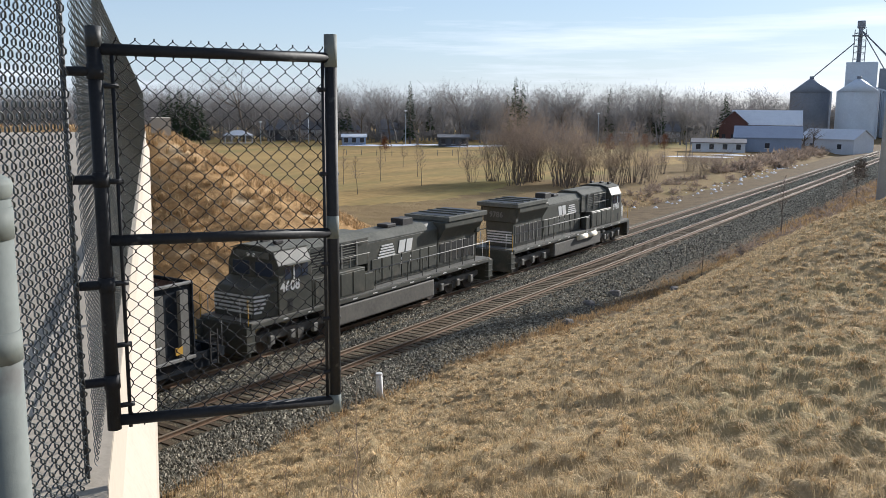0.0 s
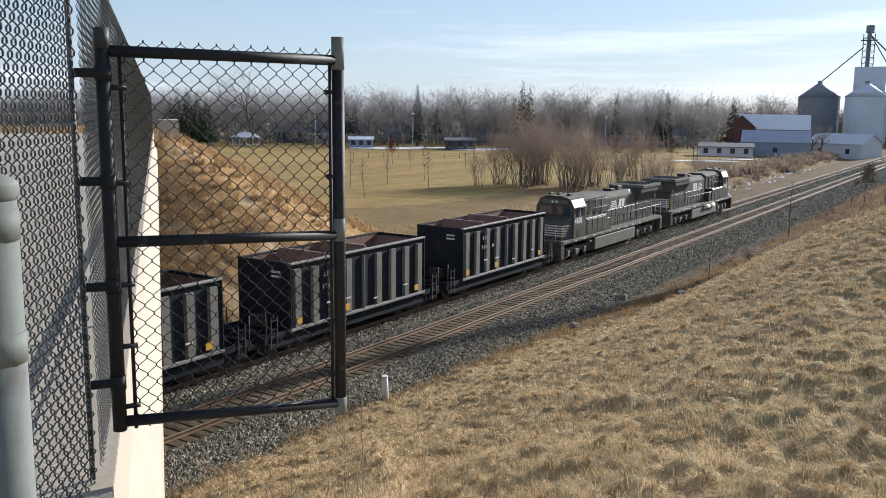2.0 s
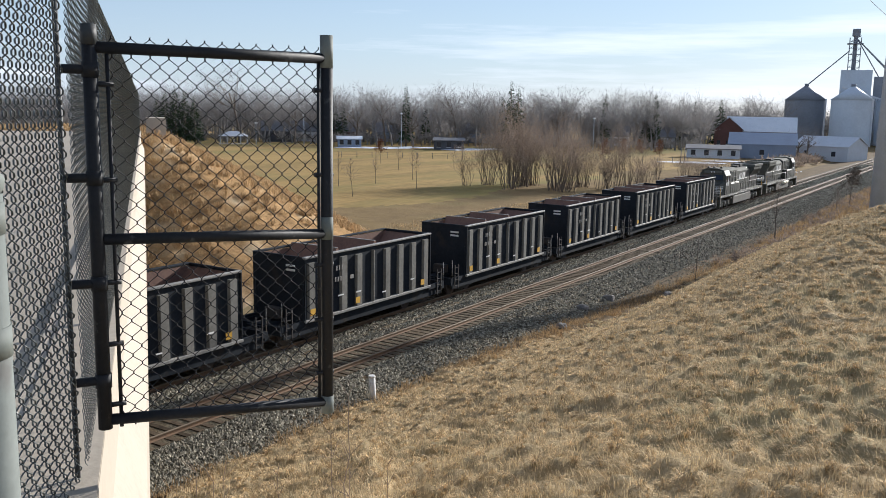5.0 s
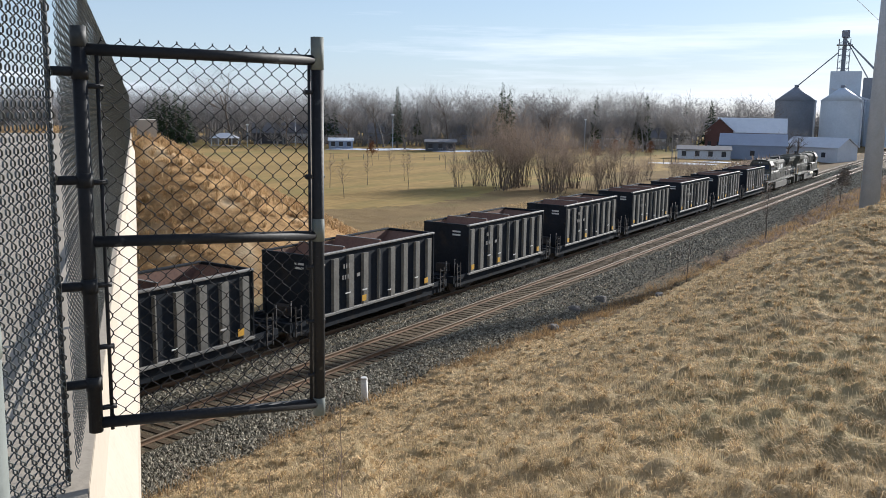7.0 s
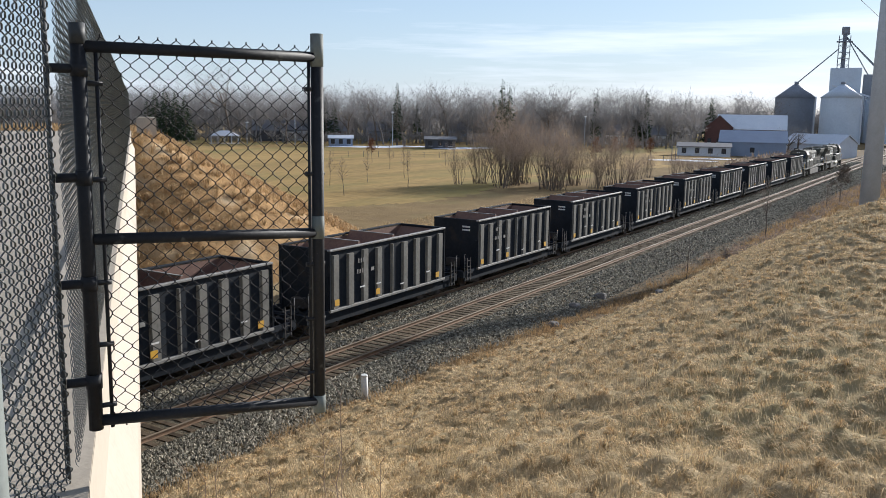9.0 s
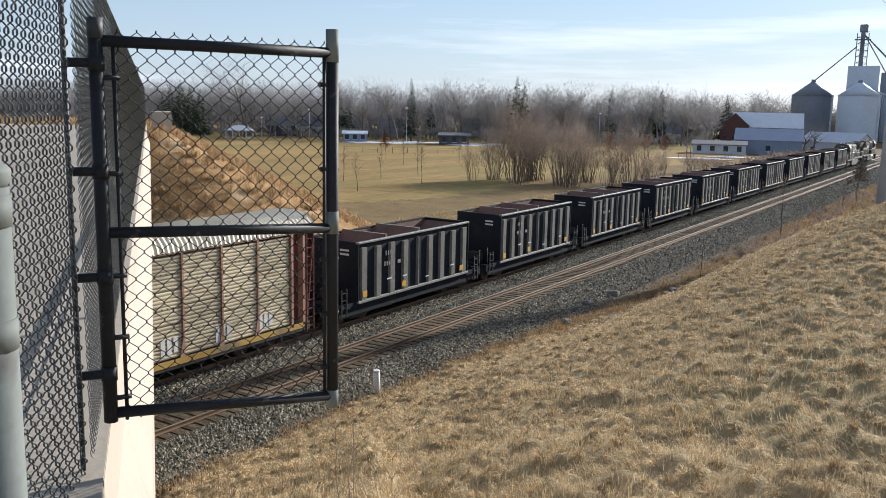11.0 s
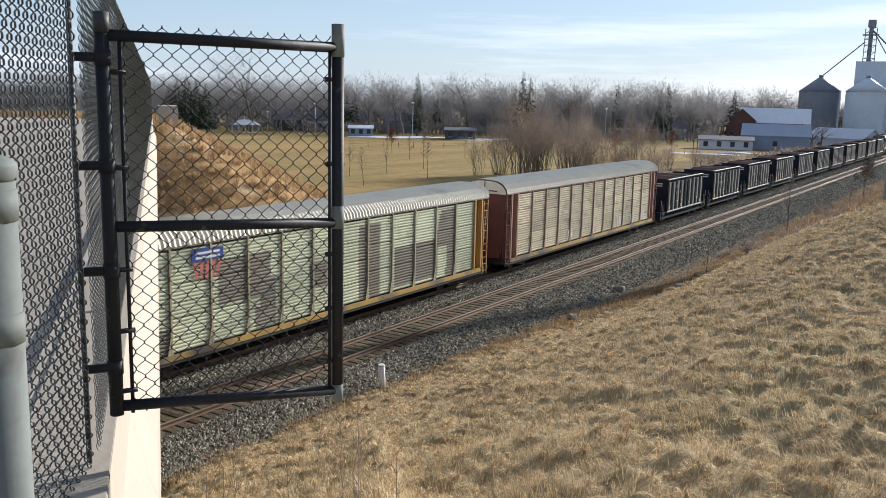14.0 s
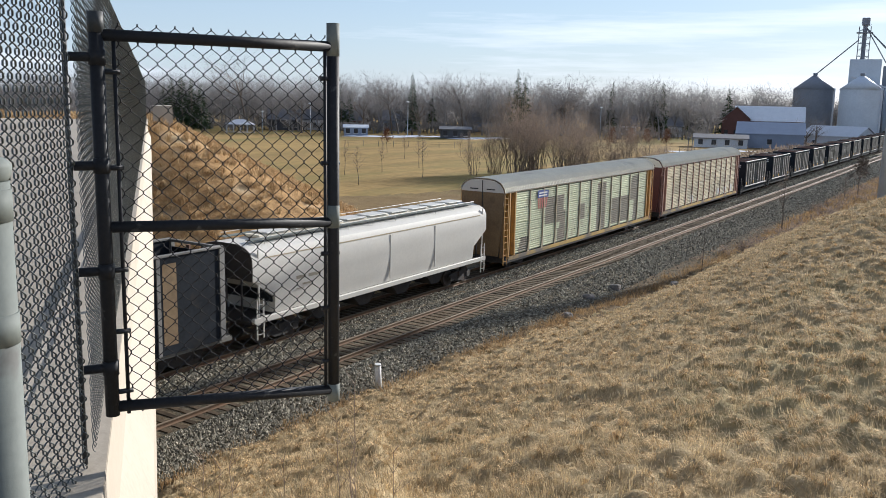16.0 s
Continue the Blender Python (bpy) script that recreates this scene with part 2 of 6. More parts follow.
def build_ground():
    xs = axis_steps(((-900, -100, 100), (-100, -10, 6), (-10, 4, 0.3), (4, 34, 0.13), (34, 60, 0.24), (60, 130, 0.6), (130, 260, 4), (260, 500, 15), (500, 1600, 100)))
    ys = axis_steps(((-900, -60, 105), (-60, -8, 4), (-8, 20, 0.14), (20, 31, 0.6), (31, 60, 0.7), (60, 130, 2.5), (130, 400, 15), (400, 1600, 120)))
    verts, faces, nx = [], [], len(xs)
    for y in ys:
        for x in xs:
            z = ground_z(x, y)
            on_bank = (y < 20 and z > -0.7) or (y > 32)
            if on_bank and abs(x) < 200 and y < 120:
                k = 1.0 if y < 30 else 0.5 + 0.6 * (z > 0.6)
                v = Vector((x, y, 0))
                z += k * (0.16 * noise.noise(v * 0.35) + 0.13 * noise.noise(v * 0.9 + Vector((7, 3, 1))) + 0.06 * noise.noise(v * 2.1))
                if y < 20 and x < 75 and z > -0.6:
                    z += mound(x, y)[0]
            verts.append((x, y, z))
    for j in range(len(ys) - 1):
        for i in range(nx - 1):
            a = j * nx + i
            faces.append((a, a + 1, a + nx + 1, a + nx))
    ob = raw("ground", verts, faces, M_grass, True)
    ob.data.materials.append(M_lawn)
    ob.data.materials.append(M_dirt)
    ob.data.materials.append(M_rough)
    ob.data.materials.append(M_bank)
    idx = []
    for f in faces:
        x = sum(verts[i][0] for i in f) / 4
        y = sum(verts[i][1] for i in f) / 4
        z = sum(verts[i][2] for i in f) / 4
        edge = 57 + 6 * noise.noise(Vector((x * 0.05, y * 0.05, 2))) + 1.5 * noise.noise(Vector((x * 0.4, y * 0.4, 5)))
        if y > edge and z < 0.5:
            idx.append(1)
        elif y > 36 or (y > 31 and z > -0.4):
            idx.append(4 if z > 0.4 else 3)
        elif z < -0.45 and 16 < y < 38:
            idx.append(2)
        elif y < 17 and x > 56 + 1.3 * max(-6.0, y):
            idx.append(3)
        else:
            idx.append(0)
    ob.data.polygons.foreach_set("material_index", idx)
    return tagged(ob, "dry straw-coloured grass slope and mown park ground", "ground", kind="structure")


ground = build_ground()


# ---- tracks ----
def build_track(yc, name, label):
    bm = B()
    prism(bm, ((yc - 4.7, -0.86), (yc - 1.75, -0.19), (yc + 1.75, -0.19), (yc + 3.6, -0.85)), "x", -320, 620)
    bed = tagged(part("ballast_bed", bm, M_ballast), "bed of grey crushed stone under the rails", "ballast", kind="structure")
    track = thing(name, label, "railway track")
    track["kind"] = "structure"
    for s in (-1, 1):
        y = yc + s * 0.7525
        bm = B()
        prism(bm, ((y - 0.075, -0.17), (y + 0.075, -0.17), (y + 0.07, -0.155), (y + 0.012, -0.135), (y + 0.012, -0.045), (y - 0.012, -0.045), (y - 0.012, -0.135), (y - 0.07, -0.155)), "x", -320, 620)
        r = part("rail", bm, M_railweb, track, "rusty brown rail web")
        bm = B()
        prism(bm, ((y - 0.036, -0.045), (y + 0.036, -0.045), (y + 0.036, -0.012), (y + 0.026, -0.002), (y + 0.012, 0.0), (y - 0.012, 0.0), (y - 0.026, -0.002), (y - 0.036, -0.012)), "x", -320, 620)
        part("rail_head", bm, M_rail, r, "polished steel running surface")
    return track


track_near = build_track(Y_NEAR, "track_near", "empty railway track with worn rails on timber ties")
track_train = build_track(Y_TRAIN, "track_train", "railway track that carries the freight train")

# ---- bridge with parapet ledge ----
def along_bridge(name, outline, d0, d1, material, parent=None, label=""):
    """outline of (lateral, z) drawn out along the bridge."""
    bm = B()
    r0 = [bm.verts.new(bridge_at(d0, a, z)) for a, z in outline]
    r1 = [bm.verts.new(bridge_at(d1, a, z)) for a, z in outline]
    k = len(outline)
    for i in range(k):
        bm.faces.new((r0[i], r0[(i + 1) % k], r1[(i + 1) % k], r1[i]))
    bm.faces.new(r0[::-1])
    bm.faces.new(r1)
    return part(name, bm, material, parent, label)


bridge = thing("road_bridge", "pale concrete road bridge over the tracks with a fenced ledge", "bridge")
bridge["kind"] = "structure"
along_bridge("fascia_beam", ((-0.225, 9.05), (-0.225, 8.5), (-0.06, 8.1), (-0.06, 7.2), (-0.5, 7.2), (-0.7, 8.1), (-0.7, 9.05)), 2.6, 57.0, M_concrete, bridge, "sunlit pale concrete edge beam")
along_bridge("deck", ((-0.71, 9.0), (-0.71, 7.7), (-13.0, 7.7), (-13.0, 9.0)), 2.6, 57.0, M_road, bridge, "worn concrete deck")
along_bridge("far_parapet", ((-13.0, 9.85), (-13.0, 7.3), (-13.3, 7.3), (-13.3, 9.85)), 2.6, 57.0, M_concrete, bridge)
along_bridge("wing_wall", ((-0.2, 9.03), (-0.06, 8.6), (-0.06, 5.0), (-0.6, 5.0), (-0.6, 9.03)), -4.0, 2.595, M_concrete, bridge, "concrete wing wall with a ledge")
along_bridge("approach_slab", ((-0.61, 9.0), (-0.61, 8.4), (-13.0, 8.4), (-13.0, 9.0)), -60.0, 2.595, M_road, bridge, "concrete approach road")
along_bridge("barrier_end", ((0.1, 9.85), (0.1, 8.0), (1.25, 8.0), (1.25, 9.85)), 57.2, 60.0, M_concrete, bridge, "pale concrete barrier end block")
along_bridge("ledge_cap", ((-0.228, 9.062), (-0.228, 9.052), (-0.62, 9.052), (-0.62, 9.062)), -4.0, 57.0, M_road, bridge, "worn concrete ledge top")
for d0, d1 in ((20.0, 21.5), (43.0, 44.5)):
    along_bridge("pier", ((-0.6, 7.19), (-0.6, -1.2), (-12.5, -1.2), (-12.5, 7.19)), d0, d1, M_concrete, bridge, "concrete pier wall")


# ---- chain-link ----
def chain_link(name, origin, across, up, width, height, material, parent, label="", pitch=0.072, r=0.0021, ears=False, depth=0.0035, tall=1.0):
    """Woven wires, each a flattened coil hooked into its neighbours, as three-sided tubes."""
    o, e, w = Vector(origin), Vector(across).normalized(), Vector(up).normalized()
    nrm = e.cross(w)
    verts, faces = [], []
    half = pitch / 2
    rise = half * tall
    rows = int(height / rise + 0.01)
    for c in range(int(width / half) + 1):
        pts = []
        for j in range(rows + 1):
            side = (j + c) % 2
            x = min(max(c * half + (half if side else 0) - half / 2, 0), width)
            x2 = min(max(c * half + (0 if side else half) - half / 2, 0), width)
            face = nrm * (depth if side else -depth)  # each leg of the coil runs on its own face of the fabric
            pts.append(o + e * x + w * ((j - 0.13) * rise) - face * 0.5)
            pts.append(o + e * x + w * ((j + 0.13) * rise) + face * 0.5)
            if j < rows and depth > 0.005:
                pts.append(o + e * (x + x2) / 2 + w * ((j + 0.5) * rise) + face)
        if c % 2 == 0 and ears:
            pts.append(pts[-1] + w * 0.018 + e * 0.012)
        base = len(verts)
        for p in pts:
            for k in range(3):
                t = 2 * math.pi * k / 3 + 0.5
                verts.append(p + e * (math.cos(t) * r * 1.3) + nrm * (math.sin(t) * r * 1.3))
        for j in range(len(pts) - 1):
            for k in range(3):
                a, b = base + j * 3 + k, base + j * 3 + (k + 1) % 3
                faces.append((a, b, b + 3, a + 3))
    ob = raw(name, [tuple(v) for v in verts], faces, material, True)
    ob.parent = parent
    if label:
        ob["label"] = label
    return ob


def build_gate():
    a, b = Vector((2.240, 3.033, 0)), Vector((3.130, 2.600, 0))
    e = (b - a).normalized()
    g = thing("chain_link_gate", "open black chain-link gate hung from the bridge fence", "gate")
    z_up = Vector((0, 0, 1))
    bm = tube(B(), a - e * 0.02 + z_up * 9.262, a - e * 0.02 + z_up * 10.905, 0.0285, k=14)
    part("gate_stile", bm, M_black, g)
    bm = tube(B(), b + z_up * 9.165, b + z_up * 10.92, 0.0285, k=14)
    part("gate_stile", bm, M_black, g)
    # bare galvanised ends where the coating stops
    for z0, z1 in ((10.78, 10.925), (9.16, 9.245), (10.0, 10.105)):
        part("end_sleeve", tube(B(), b + z_up * z0, b + z_up * z1, 0.0295, k=14), M_galv, g, "bare galvanised sleeve")
    part("end_sleeve", tube(B(), a - e * 0.02 + z_up * 10.83, a - e * 0.02 + z_up * 10.91, 0.0305, k=14), M_sleeve, g, "scuffed dark sleeve")
    for za, zb in ((10.822, 10.822), (10.06, 10.026), (9.297, 9.214)):
        part("gate_rail", tube(B(), a + z_up * za, b + z_up * zb, 0.0235, k=12), M_black, g)
    for p, s in ((a, 0.045), (b, -0.04)):
        q = p + e * s
        part("tension_bar", tube(B(), q + z_up * (9.26 if s > 0 else 9.235), q + z_up * 10.80, 0.0085, k=6), M_black, g)
        for z in (9.36, 9.62, 9.88, 10.3, 10.68):
            part("tension_band", tube(B(), p - e * 0.03 * (1 if s > 0 else -1) + z_up * z, q + e * 0.02 * (1 if s > 0 else -1) + z_up * z, 0.011, k=8), M_black, g)
    chain_link("mesh_fabric", a + e * 0.045 + z_up * 9.264, e, z_up, (b - a).length - 0.085, 1.602, M_wire, g, "black coated wire mesh", pitch=0.0745, r=0.0027)
    post = bridge_at(3.75, -0.298, 0)
    for z in (9.47, 9.88, 10.31, 10.735):
        part("hinge", tube(B(), post + z_up * z, a - e * 0.02 + z_up * z, 0.019, k=10), M_black, g, "black hinge bracket")
        part("hinge_collar", tube(B(), a - e * 0.02 + z_up * (z - 0.03), a - e * 0.02 + z_up * (z + 0.03), 0.033, k=12), M_black, g)


build_gate()


def build_fence():
    f = thing("bridge_fence", "tall grey chain-link fence on the bridge ledge", "fence")
    z_up = Vector((0, 0, 1))
    a = -0.275
    # the first panel stands askew, towards the road
    hinge = bridge_at(3.75, a - 0.02, 9.06)
    start = hinge + Vector((-0.79, -0.616, 0)) * 1.9
    chain_link("mesh_fabric", start, hinge - start, z_up, (hinge - start).length - 0.02, 2.24, M_wire_grey, f, "coated wire mesh", r=0.0034, depth=0.013, tall=1.12)
    chain_link("mesh_fabric", bridge_at(3.79, a, 9.10), U, z_up, 22.0, 2.2, M_wire_dull, f, "coated wire mesh", r=0.0017, depth=0.008)
    chain_link("mesh_fabric", bridge_at(25.7, a, 9.10), U, z_up, 30.0, 2.2, M_wire_dull, f, "coated wire mesh", pitch=0.144, r=0.0022)
    for d, r, top, m in ((3.75, 0.011, 11.3, M_sleeve), (6.6, 0.03, 11.32, M_galv)):
        part("fence_post", tube(B(), bridge_at(d, a - 0.035, 9.0), bridge_at(d, a - 0.035, top), r, k=10), m, f)
    for i in range(16):
        d = 9.6 + 3.0 * i
        part("fence_post", tube(B(), bridge_at(d, a - 0.035, 9.0), bridge_at(d, a - 0.035, 11.32), 0.03, k=8), M_galv, f)
    part("top_rail", tube(B(), bridge_at(3.75, a - 0.03, 11.3), bridge_at(55.6, a - 0.03, 11.3), 0.021, k=8), M_galv, f)
    part("top_rail", tube(B(), start + z_up * 2.24, hinge + z_up * 2.24, 0.021, k=8), M_galv, f)
    # the stout post at the fence's end, with its domed cap
    p = thing("end_post", "stout galvanised steel fence end post with a domed cap", "post")
    c = Vector((0.605, 1.071, 0))
    part("pipe", tube(B(), c + z_up * 8.6, c + z_up * 10.488, 0.0365, k=24), M_galv, p)
    bm = B()
    bmesh.ops.create_uvsphere(bm, u_segments=24, v_segments=10, radius=0.040)
    for v in bm.verts:
        v.co.z = v.co.z * 0.42 if v.co.z > 0 else max(v.co.z, -0.02)
        v.co += c + z_up * 10.506
    for fc in bm.faces:
        fc.smooth = True
    part("cap", bm, M_galv, p, "domed galvanised cap")
    for z in (10.458, 10.30):
        part("band", tube(B(), c + z_up * (z - 0.02), c + z_up * (z + 0.02), 0.0380, k=24), M_galv, p)


build_fence()


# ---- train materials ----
# black deepened by the shade between the hopper's ribs
M_car_black = mat("shade_deepened_black_paint", (0.023, 0.028, 0.036), (0.014, 0.017, 0.022), 0.75, fine=7, coarse=0.7, bump=0.12, spec=0.1, spots=(1.2, 0.6, 0.8, (0.04, 0.036, 0.032)))
# grey that has the sunlight on the hopper's ribs in its colour
M_rib = mat("sunlit_rib_grey", (0.205, 0.20, 0.18), (0.13, 0.126, 0.115), 0.65, fine=9, coarse=1.1, bump=0.12, spec=0.2, spots=(1.0, 0.6, 0.8, (0.10, 0.085, 0.07)))
# edge grey with sunlight in its colour
M_car_edge = mat("sunlit_grey_edge", (0.28, 0.275, 0.26), (0.16, 0.155, 0.148), 0.6, fine=12, coarse=1.5, bump=0.1, spec=0.2)
M_rust = mat("rusty_steel", (0.20, 0.115, 0.085), (0.12, 0.072, 0.058), 0.85, fine=8, coarse=0.8, bump=0.2)
M_under = mat("grimy_running_gear", (0.026, 0.025, 0.026), (0.05, 0.044, 0.04), 0.75, fine=12, coarse=2, bump=0.25)
M_wheel = mat("worn_wheel_steel", (0.12, 0.10, 0.09), (0.07, 0.06, 0.055), 0.55, 0.6, fine=12, coarse=3)
M_yellow = mat("safety_yellow", (0.62, 0.36, 0.03), (0.5, 0.28, 0.03), 0.6, fine=15, coarse=3, bump=0.05)
M_white = mat("white_stencil", (0.7, 0.7, 0.68), (0.55, 0.55, 0.53), 0.6, fine=15, coarse=3, bump=0.03)
M_loco = mat("black_locomotive_paint", (0.075, 0.076, 0.062), (0.045, 0.047, 0.04), 0.5, fine=6, coarse=0.5, bump=0.06, spec=0.3, spots=(1.5, 0.56, 0.78, (0.13, 0.115, 0.09)))
M_loco_roof = mat("dusty_roof_paint", (0.16, 0.16, 0.14), (0.095, 0.097, 0.086), 0.85, fine=6, coarse=0.7, bump=0.08, spec=0.1)
M_tank = mat("dusty_fuel_tank", (0.125, 0.115, 0.098), (0.07, 0.066, 0.058), 0.7, fine=6, coarse=0.8, bump=0.12)
M_grille = mat("radiator_grille", (0.02, 0.02, 0.021), (0.012, 0.012, 0.013), 0.5, 0.4, fine=30, coarse=2)
# the blue cast is the sky's reflection, put into the base colour
M_glass = mat("cab_glass", (0.03, 0.042, 0.07), (0.035, 0.05, 0.08), 0.05, fine=3, coarse=0.5, bump=0, spec=0.8)
M_ar_grey = mat("grey_rack_panel", (0.68, 0.605, 0.435), (0.52, 0.455, 0.325), 0.6, 0.0, fine=10, coarse=0.6, bump=0.08, spots=(0.9, 0.55, 0.75, (0.33, 0.265, 0.185)), random_amount=0.2, spec=0.2, stretch=(1, 1, 2.2))
M_ar_green = mat("pale_green_rack_panel", (0.64, 0.66, 0.48), (0.52, 0.535, 0.385), 0.6, 0.0, fine=10, coarse=0.6, bump=0.08, spots=(0.9, 0.58, 0.78, (0.33, 0.28, 0.2)), random_amount=0.16, spec=0.2)
M_ar_dark = mat("unpainted_dark_panel", (0.30, 0.27, 0.215), (0.22, 0.195, 0.155), 0.65, 0.0, fine=10, coarse=0.6, bump=0.08, spec=0.2)
M_ar_roof = mat("galvanised_rack_roof", (0.82, 0.76, 0.61), (0.70, 0.64, 0.51), 0.6, 0.0, fine=10, coarse=0.8, bump=0.08, spec=0.2, spots=(0.5, 0.6, 0.8, (0.5, 0.44, 0.34)))
M_maroon = mat("maroon_steel", (0.16, 0.055, 0.045), (0.10, 0.038, 0.032), 0.6, fine=9, coarse=0.9)
M_post_red = mat("faded_red_post", (0.40, 0.235, 0.17), (0.30, 0.18, 0.135), 0.6, fine=9, coarse=0.9)
M_orange = mat("faded_orange_paint", (0.52, 0.30, 0.085), (0.36, 0.21, 0.075), 0.6, fine=9, coarse=0.7, spots=(1.2, 0.6, 0.8, (0.2, 0.11, 0.05)))
M_brown = mat("dark_brown_end_paint", (0.24, 0.165, 0.085), (0.15, 0.10, 0.055), 0.7, fine=9, coarse=0.8, spots=(1.1, 0.58, 0.75, (0.10, 0.07, 0.04)))
M_tan = mat("tan_rack_post", (0.42, 0.36, 0.24), (0.33, 0.28, 0.19), 0.6, fine=9, coarse=0.9)
M_hop_white = mat("off_white_hopper_paint", (0.56, 0.545, 0.50), (0.50, 0.485, 0.445), 0.5, fine=8, coarse=0.4, bump=0.05, spots=(0.7, 0.64, 0.85, (0.45, 0.41, 0.35)))
M_blue = mat("blue_emblem", (0.03, 0.06, 0.25), (0.04, 0.07, 0.22), 0.5, fine=9, coarse=0.9, bump=0)
M_sill = mat("grimy_yellow_sill", (0.46, 0.29, 0.06), (0.34, 0.22, 0.06), 0.65, fine=5, coarse=0.5, bump=0.05, spots=(0.5, 0.48, 0.66, (0.12, 0.10, 0.08)))
M_red = mat("red_emblem", (0.5, 0.12, 0.11), (0.45, 0.15, 0.13), 0.5, fine=9, coarse=0.9, bump=0)


def text_part(name, body, size, m, material, parent, label):
    cu = bpy.data.curves.new(name, "FONT")
    cu.body, cu.size, cu.extrude, cu.offset = body, size, 0.006, size * 0.02
    cu.resolution_u = 3
    tmp = bpy.data.objects.new(name, cu)
    scene.collection.objects.link(tmp)
    me = bpy.data.meshes.new_from_object(tmp.evaluated_get(bpy.context.evaluated_depsgraph_get()))
    bpy.data.objects.remove(tmp)
    me.materials.clear()
    me.materials.append(material)
    ob = new(name, me)
    ob.parent, ob.matrix_local = parent, m
    ob["label"] = label
    return ob


def truck(parent, x, axles, gap, r, heavy=False):
    """A railway truck: wheels, side frames, springs, bolster; near the given place under its car."""
    bm = B()
    for s in (-1, 1):
        y = s * 1.02
        ln = gap * (axles - 1) / 2
        if heavy:
            prism(bm, ((-ln - 0.75, 0.72), (-ln - 0.75, 0.98), (ln + 0.75, 0.98), (ln + 0.75, 0.72), (ln + 0.35, 0.62), (-ln - 0.35, 0.62)), "y", y - 0.07, y + 0.07)
        else:
            prism(bm, ((-ln - 0.28, 0.50), (-ln - 0.28, 0.66), (-0.42, 0.80), (0.42, 0.80), (ln + 0.28, 0.66), (ln + 0.28, 0.50), (ln - 0.15, 0.42), (0.38, 0.22), (-0.38, 0.22), (-ln + 0.15, 0.42)), "y", y - 0.06, y + 0.06)
        for i in range(axles):
            ax = (i - (axles - 1) / 2) * gap
            box(bm, ax - 0.17, ax + 0.17, y - 0.11, y + 0.11, 0.34, 0.62)
    box(bm, -0.2, 0.2, -1.15, 1.15, 0.5, 0.78)
    bmesh.ops.translate(bm, verts=bm.verts, vec=(x, 0, 0))
    frame_part = part("truck", bm, M_tank if heavy else M_under, parent)
    for i in range(axles):
        ax = x + (i - (axles - 1) / 2) * gap
        bm = B()
        for s in (-1, 1):
            tube(bm, (ax, s * 0.69, r), (ax, s * 0.83, r), r, k=20)
            tube(bm, (ax, s * 0.68, r), (ax, s * 0.71, r), r + 0.03, k=20)
        tube(bm, (ax, -1.05, r), (ax, 1.05, r), 0.09, k=8)
        part("wheelset", bm, M_wheel, frame_part, "steel wheels on an axle")
    return frame_part


def coupler(parent, x, s):
    bm = box(B(), min(x, x + s * 0.75), max(x, x + s * 0.75), -0.1, 0.1, 0.75, 0.98)
    box(bm, min(x + s * 0.5, x + s * 0.85), max(x + s * 0.5, x + s * 0.85), -0.17, 0.17, 0.72, 1.02)
    part("coupler", bm, M_under, parent)


def ladder(parent, x, y, z0, z1, w, along, material, rungs=None, name="ladder"):
    """along 'x' or 'y': the way the rungs run."""
    bm = B()
    n = rungs or max(2, round((z1 - z0) / 0.38))
    for s in (-1, 1):
        p = (x + s * w / 2, y) if along == "x" else (x, y + s * w / 2)
        box(bm, p[0] - 0.025, p[0] + 0.025, p[1] - 0.025, p[1] + 0.025, z0, z1)
    for i in range(n):
        z = z0 + (i + 0.5) * (z1 - z0) / n
        if along == "x":
            box(bm, x - w / 2 + 0.025, x + w / 2 - 0.025, y - 0.015, y + 0.015, z - 0.015, z + 0.015)
        else:
            box(bm, x - 0.015, x + 0.015, y - w / 2 + 0.025, y + w / 2 - 0.025, z - 0.015, z + 0.015)
    return part(name, bm, material, parent)


def bars(parent, rows, y, material, label):
    """Unreadable stencils: short bars (x0, x1, z0, z1) on the near side."""
    for x0, x1, z0, z1 in rows:
        part("stencil_bar", box(B(), x0, x1, y - 0.006, y, z0, z1), material, parent, label)


